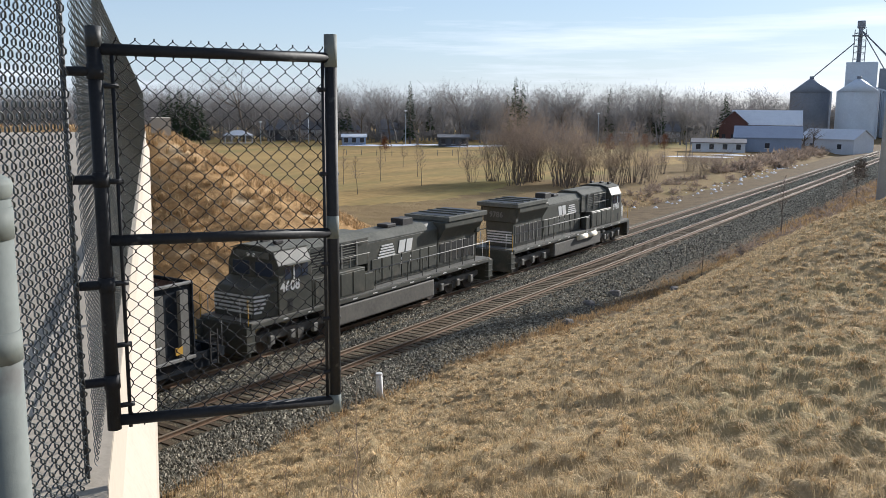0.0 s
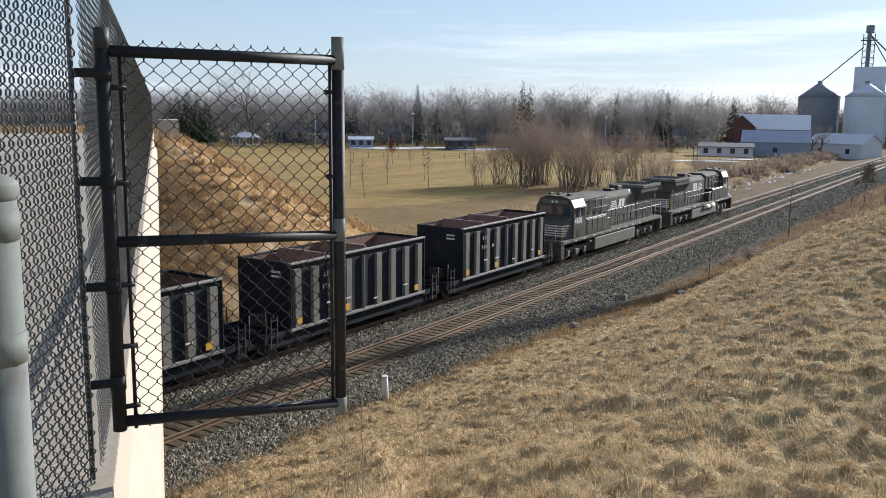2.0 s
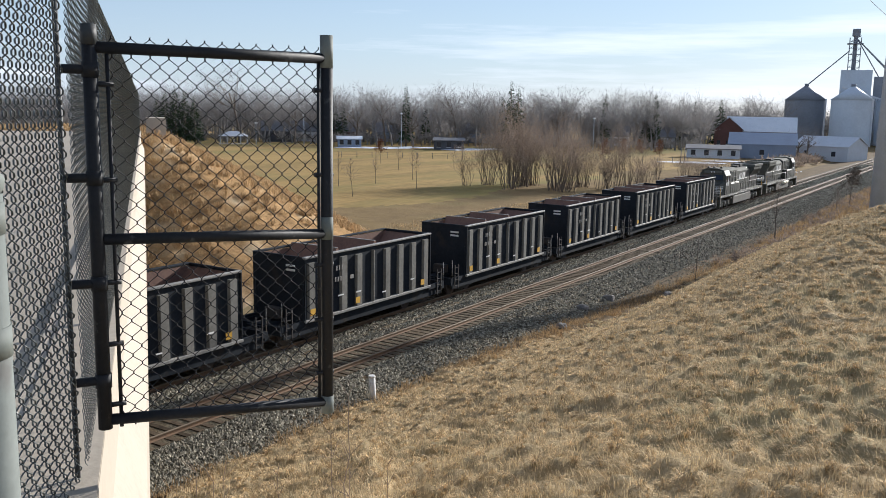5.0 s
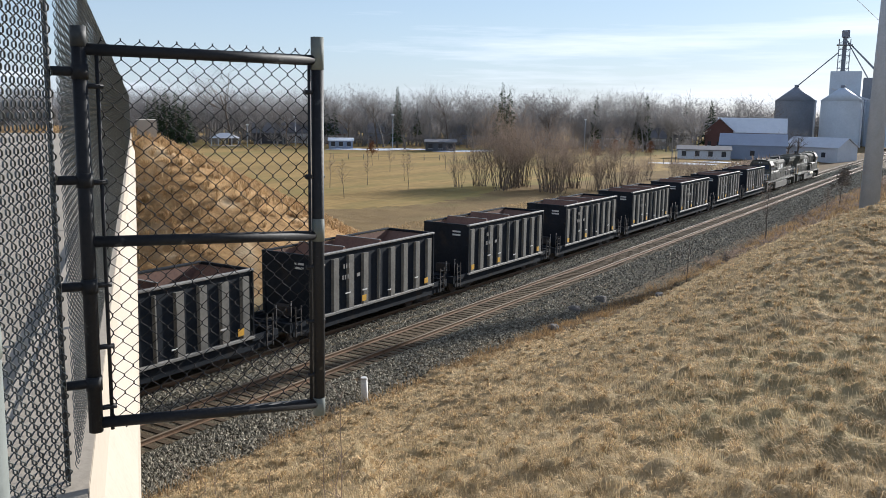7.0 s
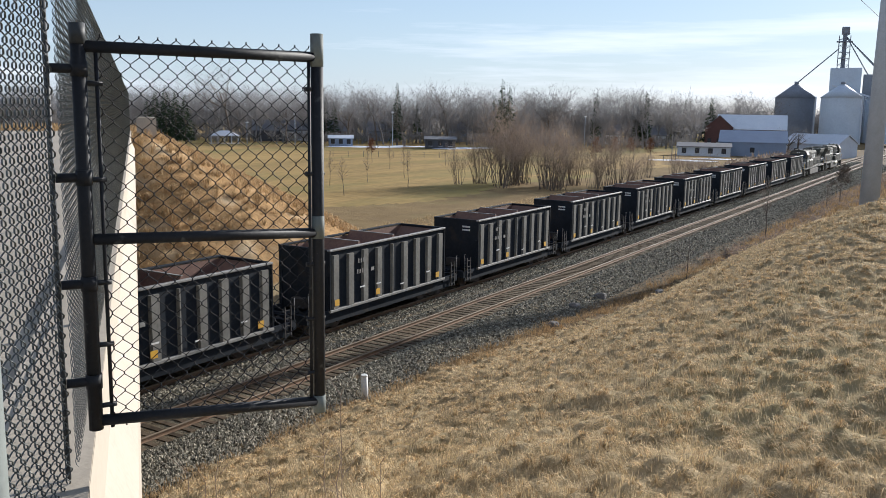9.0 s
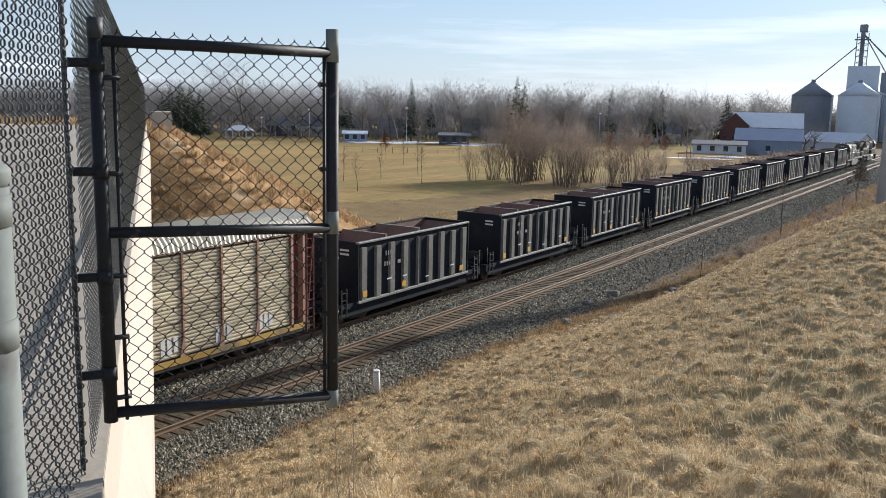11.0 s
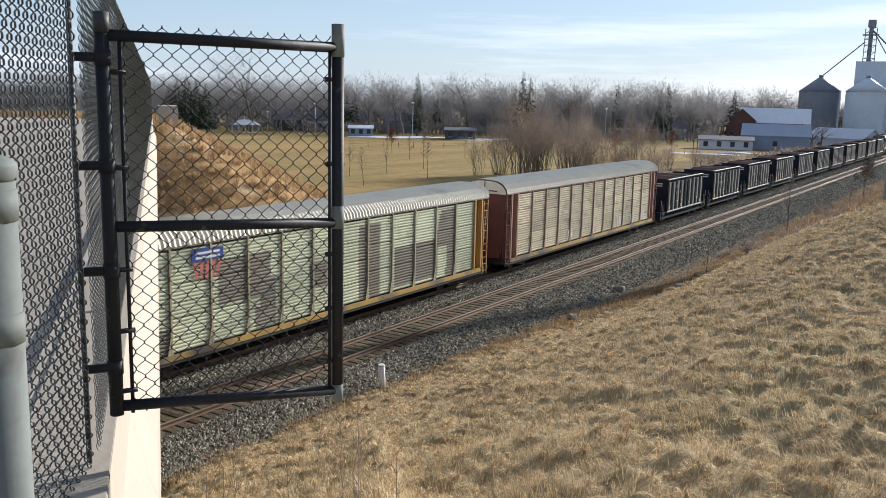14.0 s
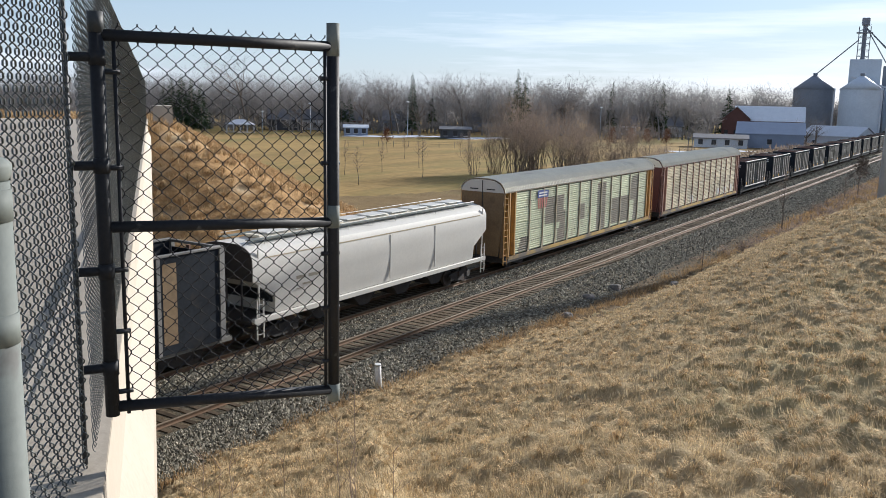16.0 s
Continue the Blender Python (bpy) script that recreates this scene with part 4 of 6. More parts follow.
def build_autorack(label, panel_m, post_m, end_m, end_post_m, door_m, sill_m, patches, emblem):
    L, W, ZS, ZT = 27.3, 1.55, 0.92, 4.95
    a = thing("auto_rack_car", label, "rail car", "auto racks in the train")
    part("side_sill", bev(box(B(), 0.5, L - 0.5, -W, W, 0.55, ZS), 0.02), M_under, a)
    for s in (-1, 1):
        part("sill_band", box(B(), 0.9, L - 0.9, *(sorted((s * W, s * (W + 0.03)))), ZS - 0.22, ZS + 0.02), sill_m, a, "faded yellow sill band")
        bays, x0, x1 = 12, 1.75, L - 1.75
        step = (x1 - x0) / bays
        for i in range(bays):
            bx0, bx1 = x0 + i * step + 0.07, x0 + (i + 1) * step - 0.07
            rows = 3 if i % 3 else 2
            for r in range(rows):
                z0, z1 = ZS + 0.05 + r * (ZT - ZS - 0.1) / rows, ZS + 0.05 + (r + 1) * (ZT - ZS - 0.1) / rows - 0.03
                out = []
                k = 9 if rows == 3 else 13
                for j in range(k):
                    za = z0 + (z1 - z0) * j / k
                    dz = (z1 - z0) / k
                    out += [(s * (W - 0.095), za), (s * (W - 0.095), za + dz * 0.38), (s * (W - 0.03), za + dz * 0.5), (s * (W - 0.03), za + dz * 0.88)]
                out += [(s * (W - 0.12), z1), (s * (W - 0.12), z0)]
                rack_panel(a, out, bx0, bx1, panel_m, patches if s < 0 else ())
                zb = (z0 + z1) / 2
                for j in range(7):
                    xb = bx0 + (bx1 - bx0) * (j + 0.5) / 7
                    if s < 0:
                        part("vent_hole", box(B(), xb - 0.035, xb + 0.035, -W + 0.026, -W + 0.031, zb - 0.03, zb + 0.03), M_under, a)
            if i:
                part("side_post", bev(box(B(), x0 + i * step - 0.05, x0 + i * step + 0.05, *(sorted((s * (W - 0.09), s * (W + 0.015)))), ZS + 0.02, ZT), 0.01), post_m, a)
                part("post_gusset", prism(B(), ((x0 + i * step - 0.05, ZS), (x0 + i * step - 0.22, ZS), (x0 + i * step - 0.05, ZS + 0.75)), "y", *(sorted((s * (W - 0.02), s * (W + 0.012))))), post_m, a)
        part("top_rail", bev(box(B(), 0.25, L - 0.25, *(sorted((s * (W - 0.1), s * (W + 0.02)))), ZT, ZT + 0.12), 0.015), post_m, a)
        for xe, d in ((1.68, -1), (L - 1.68, 1)):
            # a recess between two posts, then the ladder at the corner
            part("end_recess", box(B(), min(xe, xe + d * 1.3), max(xe, xe + d * 1.3), *(sorted((s * (W - 0.34), s * (W - 0.28)))), ZS, ZT), door_m, a, "dark recessed end panel")
            for off in (0.0, 0.74):
                part("end_post", bev(box(B(), xe + d * off - 0.075, xe + d * off + 0.075, *(sorted((s * (W - 0.28), s * (W + 0.03)))), ZS - 0.1, ZT), 0.012), end_post_m, a)
            ladder(a, xe + d * 1.18, s * (W + 0.0), 0.5, ZT - 0.1, 0.46, "x", end_m, 11)
    # corrugated arched roof
    prof = [(-1.58, 5.0), (-1.5, 5.28), (-1.25, 5.55), (-0.85, 5.72), (-0.4, 5.78), (0.4, 5.78), (0.85, 5.72), (1.25, 5.55), (1.5, 5.28), (1.58, 5.0)]
    verts, faces, k = [], [], len(prof)
    n = 230
    for i in range(n + 1):
        x = 0.2 + (L - 0.4) * i / n
        lift = 0.0 if i % 2 else 0.05
        for y, z in prof:
            verts.append((x, y * (1 + lift * 0.35), z + lift))
    for i in range(n):
        for j in range(k - 1):
            p = i * k + j
            faces.append((p, p + 1, p + k + 1, p + k))
    roof = raw("corrugated_roof", verts, faces, M_ar_roof)
    roof.parent = a
    roof["label"] = "ribbed galvanised roof"
    for x, d in ((0.25, -1), (L - 0.25, 1)):
        bm = prism(B(), [(-1.18, 1.0)] + [(y * 0.985, z - 0.01) for y, z in prof] + [(1.18, 1.0)], "x", x - 0.04, x + 0.04)
        part("end_door", bm, door_m, a)
        bm = prism(B(), [(y * 0.96, max(z - 0.03, 4.98)) for y, z in prof], "x", x + d * 0.045, x + d * 0.07)
        part("end_cap", bm, M_hop_white if emblem else M_ar_roof, a, "pale upper end cap")
        part("door_seam", box(B(), min(x + d * 0.05, x + d * 0.085), max(x + d * 0.05, x + d * 0.085), -0.03, 0.03, 1.0, 5.7), M_under, a)
        for y in (-0.9, 0.3):
            part("stencil_bar", box(B(), min(x + d * 0.071, x + d * 0.078), max(x + d * 0.071, x + d * 0.078), y, y + 0.6, 5.12, 5.19), M_under, a, "unreadable dark stencil")
        coupler(a, x, d)
    truck(a, 3.2, 2, 1.78, 0.42)
    truck(a, L - 3.2, 2, 1.78, 0.42)
    bm = box(B(), 6, L - 6, -0.4, 0.4, 0.45, 0.6)
    part("centre_sill", bm, M_under, a)
    if emblem:
        x = 4.75
        bm = prism(B(), ((x, 4.75), (x + 0.12, 4.82), (x + 0.8, 4.82), (x + 1.6, 4.75), (x + 1.6, 4.3), (x, 4.3)), "y", -W - 0.01, -W - 0.002)
        part("emblem_shield", bm, M_blue, a, "blue emblem plate")
        for z in (4.4, 4.58):
            part("emblem_bar", box(B(), x + 0.2, x + 1.4, -W - 0.016, -W - 0.011, z, z + 0.09), M_white, a)
        for i in range(5):
            part("emblem_bar", prism(B(), ((x + 0.08 + i * 0.31, 4.28), (x + 0.24 + i * 0.31, 4.28), (x + 0.3 + i * 0.25, 3.6), (x + 0.18 + i * 0.25, 3.6)), "y", -W - 0.01, -W - 0.002), M_red, a, "faded red emblem stripe")
    else:
        for i, (gx, gw) in enumerate(((9.3, 1.1), (18.5, 1.2), (21.2, 1.0), (23.6, 1.3))):
            for j in range(3):
                part("paint_tag", box(B(), gx + 0.3 * j, gx + 0.2 + 0.3 * j, -W + 0.02, -W + 0.028, 1.1 + 0.05 * j, 1.75 + 0.06 * (i % 2)), M_white, a, "pale scrawled paint")
    return a


# ---- covered hopper: origin at its trailing end ----
def build_covered_hopper():
    L, W = 19.4, 1.56
    c = thing("covered_hopper", "off-white covered grain hopper car with a roof walkway", "hopper car")
    sec = [(-1.46, 1.44), (-1.52, 2.0), (-1.555, 2.7), (-1.56, 3.3), (-1.54, 3.9), (-1.42, 4.2), (-1.1, 4.4), (-0.6, 4.5), (0.6, 4.5), (1.1, 4.4), (1.42, 4.2), (1.54, 3.9), (1.56, 3.3), (1.555, 2.7), (1.52, 2.0), (1.46, 1.44)]
    # the bin, with its ends sloping in under the roof
    verts, faces, k = [], [], len(sec)
    cut = ((0.08, 3.0), (1.4, 2.15), (1.42, 1.44))  # distance from the end, lowest edge of the bin there
    xs = [(d, z) for d, z in cut] + [(L - d, z) for d, z in reversed(cut)]
    for x, low in xs:
        for y, z in sec:
            verts.append((x, y, max(z, low)))
    for i in range(len(xs) - 1):
        for j in range(k):
            p, q = i * k + j, i * k + (j + 1) % k
            faces.append((p, q, q + k, p + k))
    faces.append(tuple(range(k))[::-1])
    faces.append(tuple(range((len(xs) - 1) * k, len(xs) * k)))
    bin_ob = raw("bin", verts, faces, M_hop_white, True)
    bm = bmesh.new()
    bm.from_mesh(bin_ob.data)
    bmesh.ops.recalc_face_normals(bm, faces=bm.faces)
    bm.to_mesh(bin_ob.data)
    bm.free()
    bin_ob.data.set_sharp_from_angle(angle=radians(35))
    bin_ob.parent = c
    for s in (-1, 1):
        part("roof_seam", box(B(), 0.8, L - 0.8, *(sorted((s * 1.50, s * 1.552))), 3.9, 3.95), M_tan, c, "shadowed roof seam")
        part("side_sill", bev(box(B(), 0.1, L - 0.1, *(sorted((s * 1.42, s * 1.6))), 1.18, 1.42), 0.02), M_hop_white, c, "white side sill")
        for x in (5.6, 9.7, 13.8):
            part("side_seam", bev(box(B(), x - 0.04, x + 0.04, *(sorted((s * 1.53, s * 1.575))), 1.6, 3.85), 0.01), M_hop_white, c)
        for x in (0.45, L - 0.45):
            ladder(c, x, s * 1.58, 0.5, 2.2, 0.38, "x", M_hop_white)
            part("corner_post", box(B(), x - 0.03, x + 0.03, s * 1.5 - 0.03, s * 1.5 + 0.03, 1.3, 4.3), M_hop_white, c)
        part("roof_handrail", tube(B(), (0.9, s * 1.15, 4.72), (L - 0.9, s * 1.15, 4.72), 0.016, k=5), M_hop_white, c)
        for i in range(10):
            x = 1.2 + i * (L - 2.4) / 9
            part("rail_stanchion", tube(B(), (x, s * 1.15, 4.4), (x, s * 1.15, 4.72), 0.014, k=5), M_hop_white, c)
        part("running_board", box(B(), 0.6, L - 0.6, *(sorted((s * 0.62, s * 0.98))), 4.58, 4.62), M_galv, c, "grating walkway")
    hatch = part("roof_trough", bev(box(B(), 1.6, L - 1.6, -0.45, 0.45, 4.53, 4.66), 0.03), M_ar_roof, c, "long grey roof hatch")
    for i in range(9):
        x = 2.0 + i * 1.85
        part("hatch_cover", bev(box(B(), x, x + 1.5, -0.5, 0.5, 4.665, 4.74), 0.03), M_hop_white, hatch)
    for x, d in ((0.1, -1), (L - 0.1, 1)):
        # the end lies in shadow; dark materials carry that shade
        part("end_sill", box(B(), min(x, x - d * 2.4), max(x, x - d * 2.4), -1.4, 1.4, 1.12, 1.26), M_under, c)
        part("end_slope", prism(B(), ((x - d * 0.1, 3.1), (x - d * 1.9, 1.3), (x - d * 2.1, 1.3), (x - d * 0.15, 3.3)), "y", -1.38, 1.38), M_car_black, c, "end slope painted dark for its shade")
        part("end_plate", prism(B(), [(-1.52, 3.0), (-1.54, 3.9), (-1.42, 4.2), (-1.1, 4.4), (-0.6, 4.5), (0.6, 4.5), (1.1, 4.4), (1.42, 4.2), (1.54, 3.9), (1.52, 3.0)], "x", *(sorted((x + d * 0.025, x + d * 0.06)))), M_under, c, "end plate painted dark for its shade")
        # added plate that fills the hollow under the slope with darkness
        part("end_shade_plate", prism(B(), ((-1.38, 1.27), (-1.38, 3.0), (1.38, 3.0), (1.38, 1.27)), "x", *(sorted((x - d * 1.45, x - d * 1.5)))), M_under, c, "added dark plate for the shaded end hollow")
        for y in (-0.9, 0, 0.9):
            part("end_strut", tube(B(), (x + d * 0.02, y, 1.25), (x + d * 0.02, y, 3.1), 0.05, k=6), M_under, c)
        coupler(c, x, d)
    for x in (4.9, 8.1, 11.3, 14.5):
        part("discharge_bay", prism(B(), ((x - 1.5, 1.6), (x + 1.5, 1.6), (x + 0.35, 0.5), (x - 0.35, 0.5)), "y", -1.15, 1.15), M_under, c)
    truck(c, 2.2, 2, 1.78, 0.457)
    truck(c, L - 2.2, 2, 1.78, 0.457)
    bars(c, [(2.7, 3.3, 2.7, 2.85), (3.5, 4.3, 2.7, 2.85), (3.1, 3.8, 2.4, 2.48), (2.7, 3.2, 2.25, 2.3)], -1.565, M_ar_dark, "unreadable grey stencil")
    return c


# ---- high-sided gondola: origin at its leading end ----
def build_gondola():
    L, W, ZT = 15.5, 1.58, 4.66
    g = thing("high_side_gondola", "black high-sided gondola car with pale corner posts", "gondola car")
    for s in (-1, 1):
        part("side_sheet", box(B(), -L, 0, s * 1.5 - 0.03, s * 1.5 + 0.03, 0.95, ZT), M_car_black, g)
        part("top_chord", bev(box(B(), -L, 0.02, s * 1.5 - 0.09, s * 1.5 + 0.09, ZT, ZT + 0.1), 0.02), M_car_edge, g)
        for i in range(6):
            x = -0.1 - i * 3.06
            part("side_rib", box(B(), x - 0.08, x + 0.08, *(sorted((s * 1.53, s * W))), 0.95, ZT - 0.02), M_car_edge, g)
    for x in (0, -L):
        part("end_sheet", box(B(), x - 0.03, x + 0.03, -1.46, 1.46, 1.1, ZT - 0.25), M_car_black, g)
        part("end_top", bev(box(B(), x - 0.06, x + 0.08, -1.5, 1.5, ZT - 0.05, ZT + 0.06), 0.02), M_car_edge, g)
        for y in (-1.45, 1.45):
            part("corner_post", bev(box(B(), x - 0.07, x + 0.13, y - 0.09, y + 0.09, 0.95, ZT), 0.02), M_car_edge, g, "pale corner post")
        for y in (-0.5, 0.5):
            part("end_post", box(B(), x + 0.03, x + 0.12, y - 0.1, y + 0.1, 1.1, ZT - 0.1), M_rust, g, "rusty end post")
        for z in (1.9, 2.9):
            part("end_rib", box(B(), x + 0.031, x + 0.09, -1.35, 1.35, z - 0.06, z + 0.06), M_car_black, g)
    for x0, x1 in ((-2.95, -2.3), (-6.1, -5.5)):
        part("rust_panel", box(B(), x0, x1, -1.538, -1.531, 1.3, ZT - 0.25), M_brown, g, "rust-brown bare panel")
    part("floor_plate", box(B(), -L, 0, -1.46, 1.46, 1.0, 1.1), M_rust, g)
    part("side_sill", box(B(), -L - 0.3, 0.5, -1.45, 1.45, 0.8, 0.98), M_rib, g)
    coupler(g, 0.5, 1)
    coupler(g, -L - 0.3, -1)
    truck(g, -1.9, 2, 1.78, 0.457)
    truck(g, -L + 1.9, 2, 1.78, 0.457)
    return g


SPEED = 14.7
TRAIN = []  # thing, place along the track at 0 s, turn


def build_train():
    TRAIN.append((build_loco("4608", False), 25.2, 0))
    TRAIN.append((build_loco("9786", True), 68.9, 180))
    first = build_hopper()
    TRAIN.append((first, 22.35, 0))
    for k in range(1, 11):
        TRAIN.append((copy_thing(first, pose(0, 0, 0)), 22.35 - 14.12 * k, 0))
    TRAIN.append((build_autorack("grey auto rack car with red posts and maroon ends", M_ar_grey, M_post_red, M_maroon, M_post_red, M_maroon, M_sill, (), False), -159.3, 0))
    bare = ((6.1, 2.4, 9.0, 4.25, 0.0), (8.1, 1.0, 9.3, 1.95, 0.0), (8.3, 1.9, 9.3, 3.1, 0.4), (11.4, 2.15, 12.6, 3.3, 0.0), (14.9, 1.0, 16.6, 4.6, 0.0),
            (17.8, 1.2, 21.8, 3.2, 0.0), (21.4, 2.7, 23.2, 4.7, 0.35), (22.6, 1.0, 23.7, 4.75, 0.12), (2.2, 1.0, 3.6, 1.9, 0.5))
    TRAIN.append((build_autorack("pale green auto rack car with patched panels and orange ends", M_ar_green, M_tan, M_orange, M_orange, M_brown, M_sill, bare, True), -188.4, 0))
    TRAIN.append((build_covered_hopper(), -209.7, 0))
    TRAIN.append((build_gondola(), -211.25, 0))


build_train()


# ---- growth: bare wood, built from tapered limbs ----
M_bark = mat("grey_brown_bark", (0.19, 0.155, 0.125), (0.12, 0.10, 0.083), 0.95, fine=12, coarse=1, bump=0.2, spec=0.1)
# twig grey raised to make up for missing haze over the far trees
M_woods = mat("haze_paled_winter_twigs", (0.335, 0.315, 0.305), (0.195, 0.188, 0.188), 0.95, fine=0.8, coarse=0.05, bump=0, spec=0.05, thin=0.3)
M_thicket = mat("brown_thicket_twigs", (0.37, 0.295, 0.235), (0.25, 0.195, 0.155), 0.95, fine=2, coarse=0.2, bump=0, spec=0.05, thin=0.25, island=0.3)
M_needle = mat("dark_green_needles", (0.05, 0.075, 0.04), (0.028, 0.042, 0.025), 0.9, fine=3, coarse=0.4, bump=0, spec=0.1, thin=0.15)
M_russet = mat("clinging_russet_leaves", (0.23, 0.11, 0.06), (0.15, 0.075, 0.045), 0.9, fine=3, coarse=0.5, bump=0, spec=0.1)
M_snow = mat("old_snow", (0.78, 0.80, 0.84), (0.66, 0.69, 0.74), 0.8, fine=4, coarse=0.5, bump=0.2, dist=0.05)


def limb(V, F, p, q, r0, r1, k=3):
    d = q - p
    if d.length < 1e-6:
        return
    d.normalize()
    u = d.orthogonal().normalized()
    w = d.cross(u)
    b = len(V)
    for c, r in ((p, r0), (q, r1)):
        for i in range(k):
            t = 2 * math.pi * i / k
            V.append(c + (u * math.cos(t) + w * math.sin(t)) * r)
    for i in range(k):
        F.append((b + i, b + (i + 1) % k, b + k + (i + 1) % k, b + k + i))


def twig(V, F, p, q, r, rng):
    d = q - p
    s = d.cross(Vector((rng.uniform(-1, 1), rng.uniform(-1, 1), rng.uniform(-1, 1))))
    if s.length < 1e-6:
        return
    s = s.normalized() * r
    b = len(V)
    V.extend((p - s, p + s, q))
    F.append((b, b + 1, b + 2))


def grow(V, F, p, d, length, r, level, rng, top, spread, kids, leaf=None, fat=0.012):
    """Draws a limb that bends, and sends out smaller ones."""
    steps = 3 if level < top else 2
    q = p
    at = []
    for i in range(steps):
        d = (d + Vector((rng.uniform(-1, 1), rng.uniform(-1, 1), rng.uniform(-0.5, 1))) * 0.16).normalized()
        n = q + d * (length / steps)
        ra, rb = r * (1 - 0.6 * i / steps), r * (1 - 0.6 * (i + 1) / steps)
        if level <= 1:
            limb(V, F, q, n, ra, rb, 5 if level == 0 else 3)
        elif level < top:
            limb(V, F, q, n, ra, rb, 3)
        else:
            twig(V, F, q, n, max(rb, fat), rng)
        q = n
        at.append((Vector(q), Vector(d), rb))
    if level >= top:
        if leaf is not None and rng.random() < 0.8:
            leaf.append(q)
        return
    for i in range(kids[level]):
        base, bd, br = at[rng.randrange(len(at))] if level else at[rng.randrange(1, len(at))]
        side = Vector((rng.uniform(-1, 1), rng.uniform(-1, 1), rng.uniform(-0.25, 0.6)))
        nd = (bd * (1 - spread) + side.normalized() * spread * 1.25).normalized()
        grow(V, F, base, nd, length * rng.uniform(0.5, 0.78), br * rng.uniform(0.45, 0.7), level + 1, rng, top, spread, kids, leaf, fat)


def tree_shape(seed, height, girth, top=3, spread=0.5, kids=(6, 5, 5), stem=0.42, leaf=None, fat=0.012):
    rng = random.Random(seed)
    V, F = [], []
    grow(V, F, Vector((0, 0, -0.3)), Vector((0, 0, 1)), height * stem, girth, 0, rng, top, spread, kids, leaf, fat)
    hi = max(v.z for v in V)
    s = height / hi
    for v in V:
        v *= s
    if leaf:
        for v in leaf:
            v *= s
    return V, F


def merge(shapes):
    """shapes: (V as array, F, x, y, z, scale, turn); one pair of lists."""
    vs, fs, n = [], [], 0
    for A, F, x, y, z, s, turn in shapes:
        c, w = math.cos(turn) * s, math.sin(turn) * s
        P = np.empty_like(A)
        P[:, 0] = A[:, 0] * c - A[:, 1] * w + x
        P[:, 1] = A[:, 0] * w + A[:, 1] * c + y
        P[:, 2] = A[:, 2] * s + z
        vs.append(P)
        fs.extend([tuple(i + n for i in f) for f in F])
        n += len(A)
    return np.concatenate(vs).tolist(), fs


def as_array(V):
    return np.array([tuple(v) for v in V])


def polar(az, dist):
    return dist * math.sin(radians(az)), dist * math.cos(radians(az))


def far_woods():
    rng = random.Random(11)
    kinds = [(as_array(v), f) for v, f in (tree_shape(20 + i, 16, 0.26, 3, 0.42 + 0.04 * (i % 4), (8, 7, 6), 0.40 + 0.04 * (i % 3), None, 0.03) for i in range(7))]
    shapes = []
    for i in range(470):
        az = 22 + 66 * ((i * 0.6180339) % 1.0)
        dist = rng.uniform(268, 430) if i % 3 else rng.uniform(262, 300)
        if az > 74.5:
            dist = max(dist, rng.uniform(430, 500) if az > 78 else rng.uniform(350, 440))
        x, y = polar(az, dist)
        A, F = kinds[rng.randrange(7)]
        tall = rng.uniform(0.64, 1.2) * (0.85 + 0.32 * dist / 430)
        if az > 78:
            tall *= 0.75
        shapes.append((A, F, x, y, ground_z(x, y), tall, rng.uniform(0, 6.28)))
    v, f = merge(shapes)
    tagged(raw("far_woods", v, f, M_woods), "bare grey-brown winter woods behind the park", "woods", kind="stuff")
    # undergrowth and low crowns that close the view between the trunks
    shapes = []
    low = [(as_array(v), f) for v, f in (tree_shape(60 + i, 7, 0.12, 2, 0.62, (10, 10), 0.25, None, 0.05) for i in range(4))]
    for i in range(900):
        az = 22 + 66 * ((i * 0.6180339 + 0.3) % 1.0)
        x, y = polar(az, rng.uniform(285 if az < 74.5 else 350 if az < 78 else 430, 520))
        A, F = low[rng.randrange(4)]
        shapes.append((A, F, x, y, ground_z(x, y), rng.uniform(0.9, 1.9), rng.uniform(0, 6.28)))
    for i in range(520):
        az = 22 + 52 * ((i * 0.6180339 + 0.7) % 1.0)
        x, y = polar(az, rng.uniform(266, 300))
        A, F = low[rng.randrange(4)]
        shapes.append((A, F, x, y, ground_z(x, y), rng.uniform(0.25, 0.65), rng.uniform(0, 6.28)))
    v, f = merge(shapes)
    tagged(raw("undergrowth", v, f, M_woods), "brown undergrowth among the far trees", "undergrowth", kind="stuff")


far_woods()


def conifer(x, y, height, seed, wide=1.0):
    rng = random.Random(seed)
    t = thing("spruce_tree", "tall dark green spruce among bare trees", "tree", "spruces in the woods", pose(x, y, ground_z(x, y)))
    part("trunk", tube(B(), (0, 0, -0.3), (0, 0, height * 0.97), height * 0.018, 0.02, k=6), M_bark, t)
    V, F = [], []
    n = int(height * 14)
    for i in range(n):
        h = 0.12 + 0.86 * i / n
        ln = height * 0.15 * wide * (1 - h) ** 0.8 * rng.uniform(0.65, 1.15) + 0.2
        a = rng.uniform(0, 6.28)
        p = Vector((0, 0, h * height))
        tip = p + Vector((math.cos(a) * ln, math.sin(a) * ln, -ln * rng.uniform(0.1, 0.35)))
        for k in range(5):
            s = p.lerp(tip, 0.3 + 0.7 * k / 5)
            off = Vector((rng.uniform(-1, 1), rng.uniform(-1, 1), rng.uniform(-0.9, 0.1))) * ln * 0.3
            twig(V, F, s, s + off + (tip - p) * 0.2, ln * 0.10, rng)
    ob = raw("needle_crown", [tuple(v) for v in V], F, M_needle)
    ob.parent = t


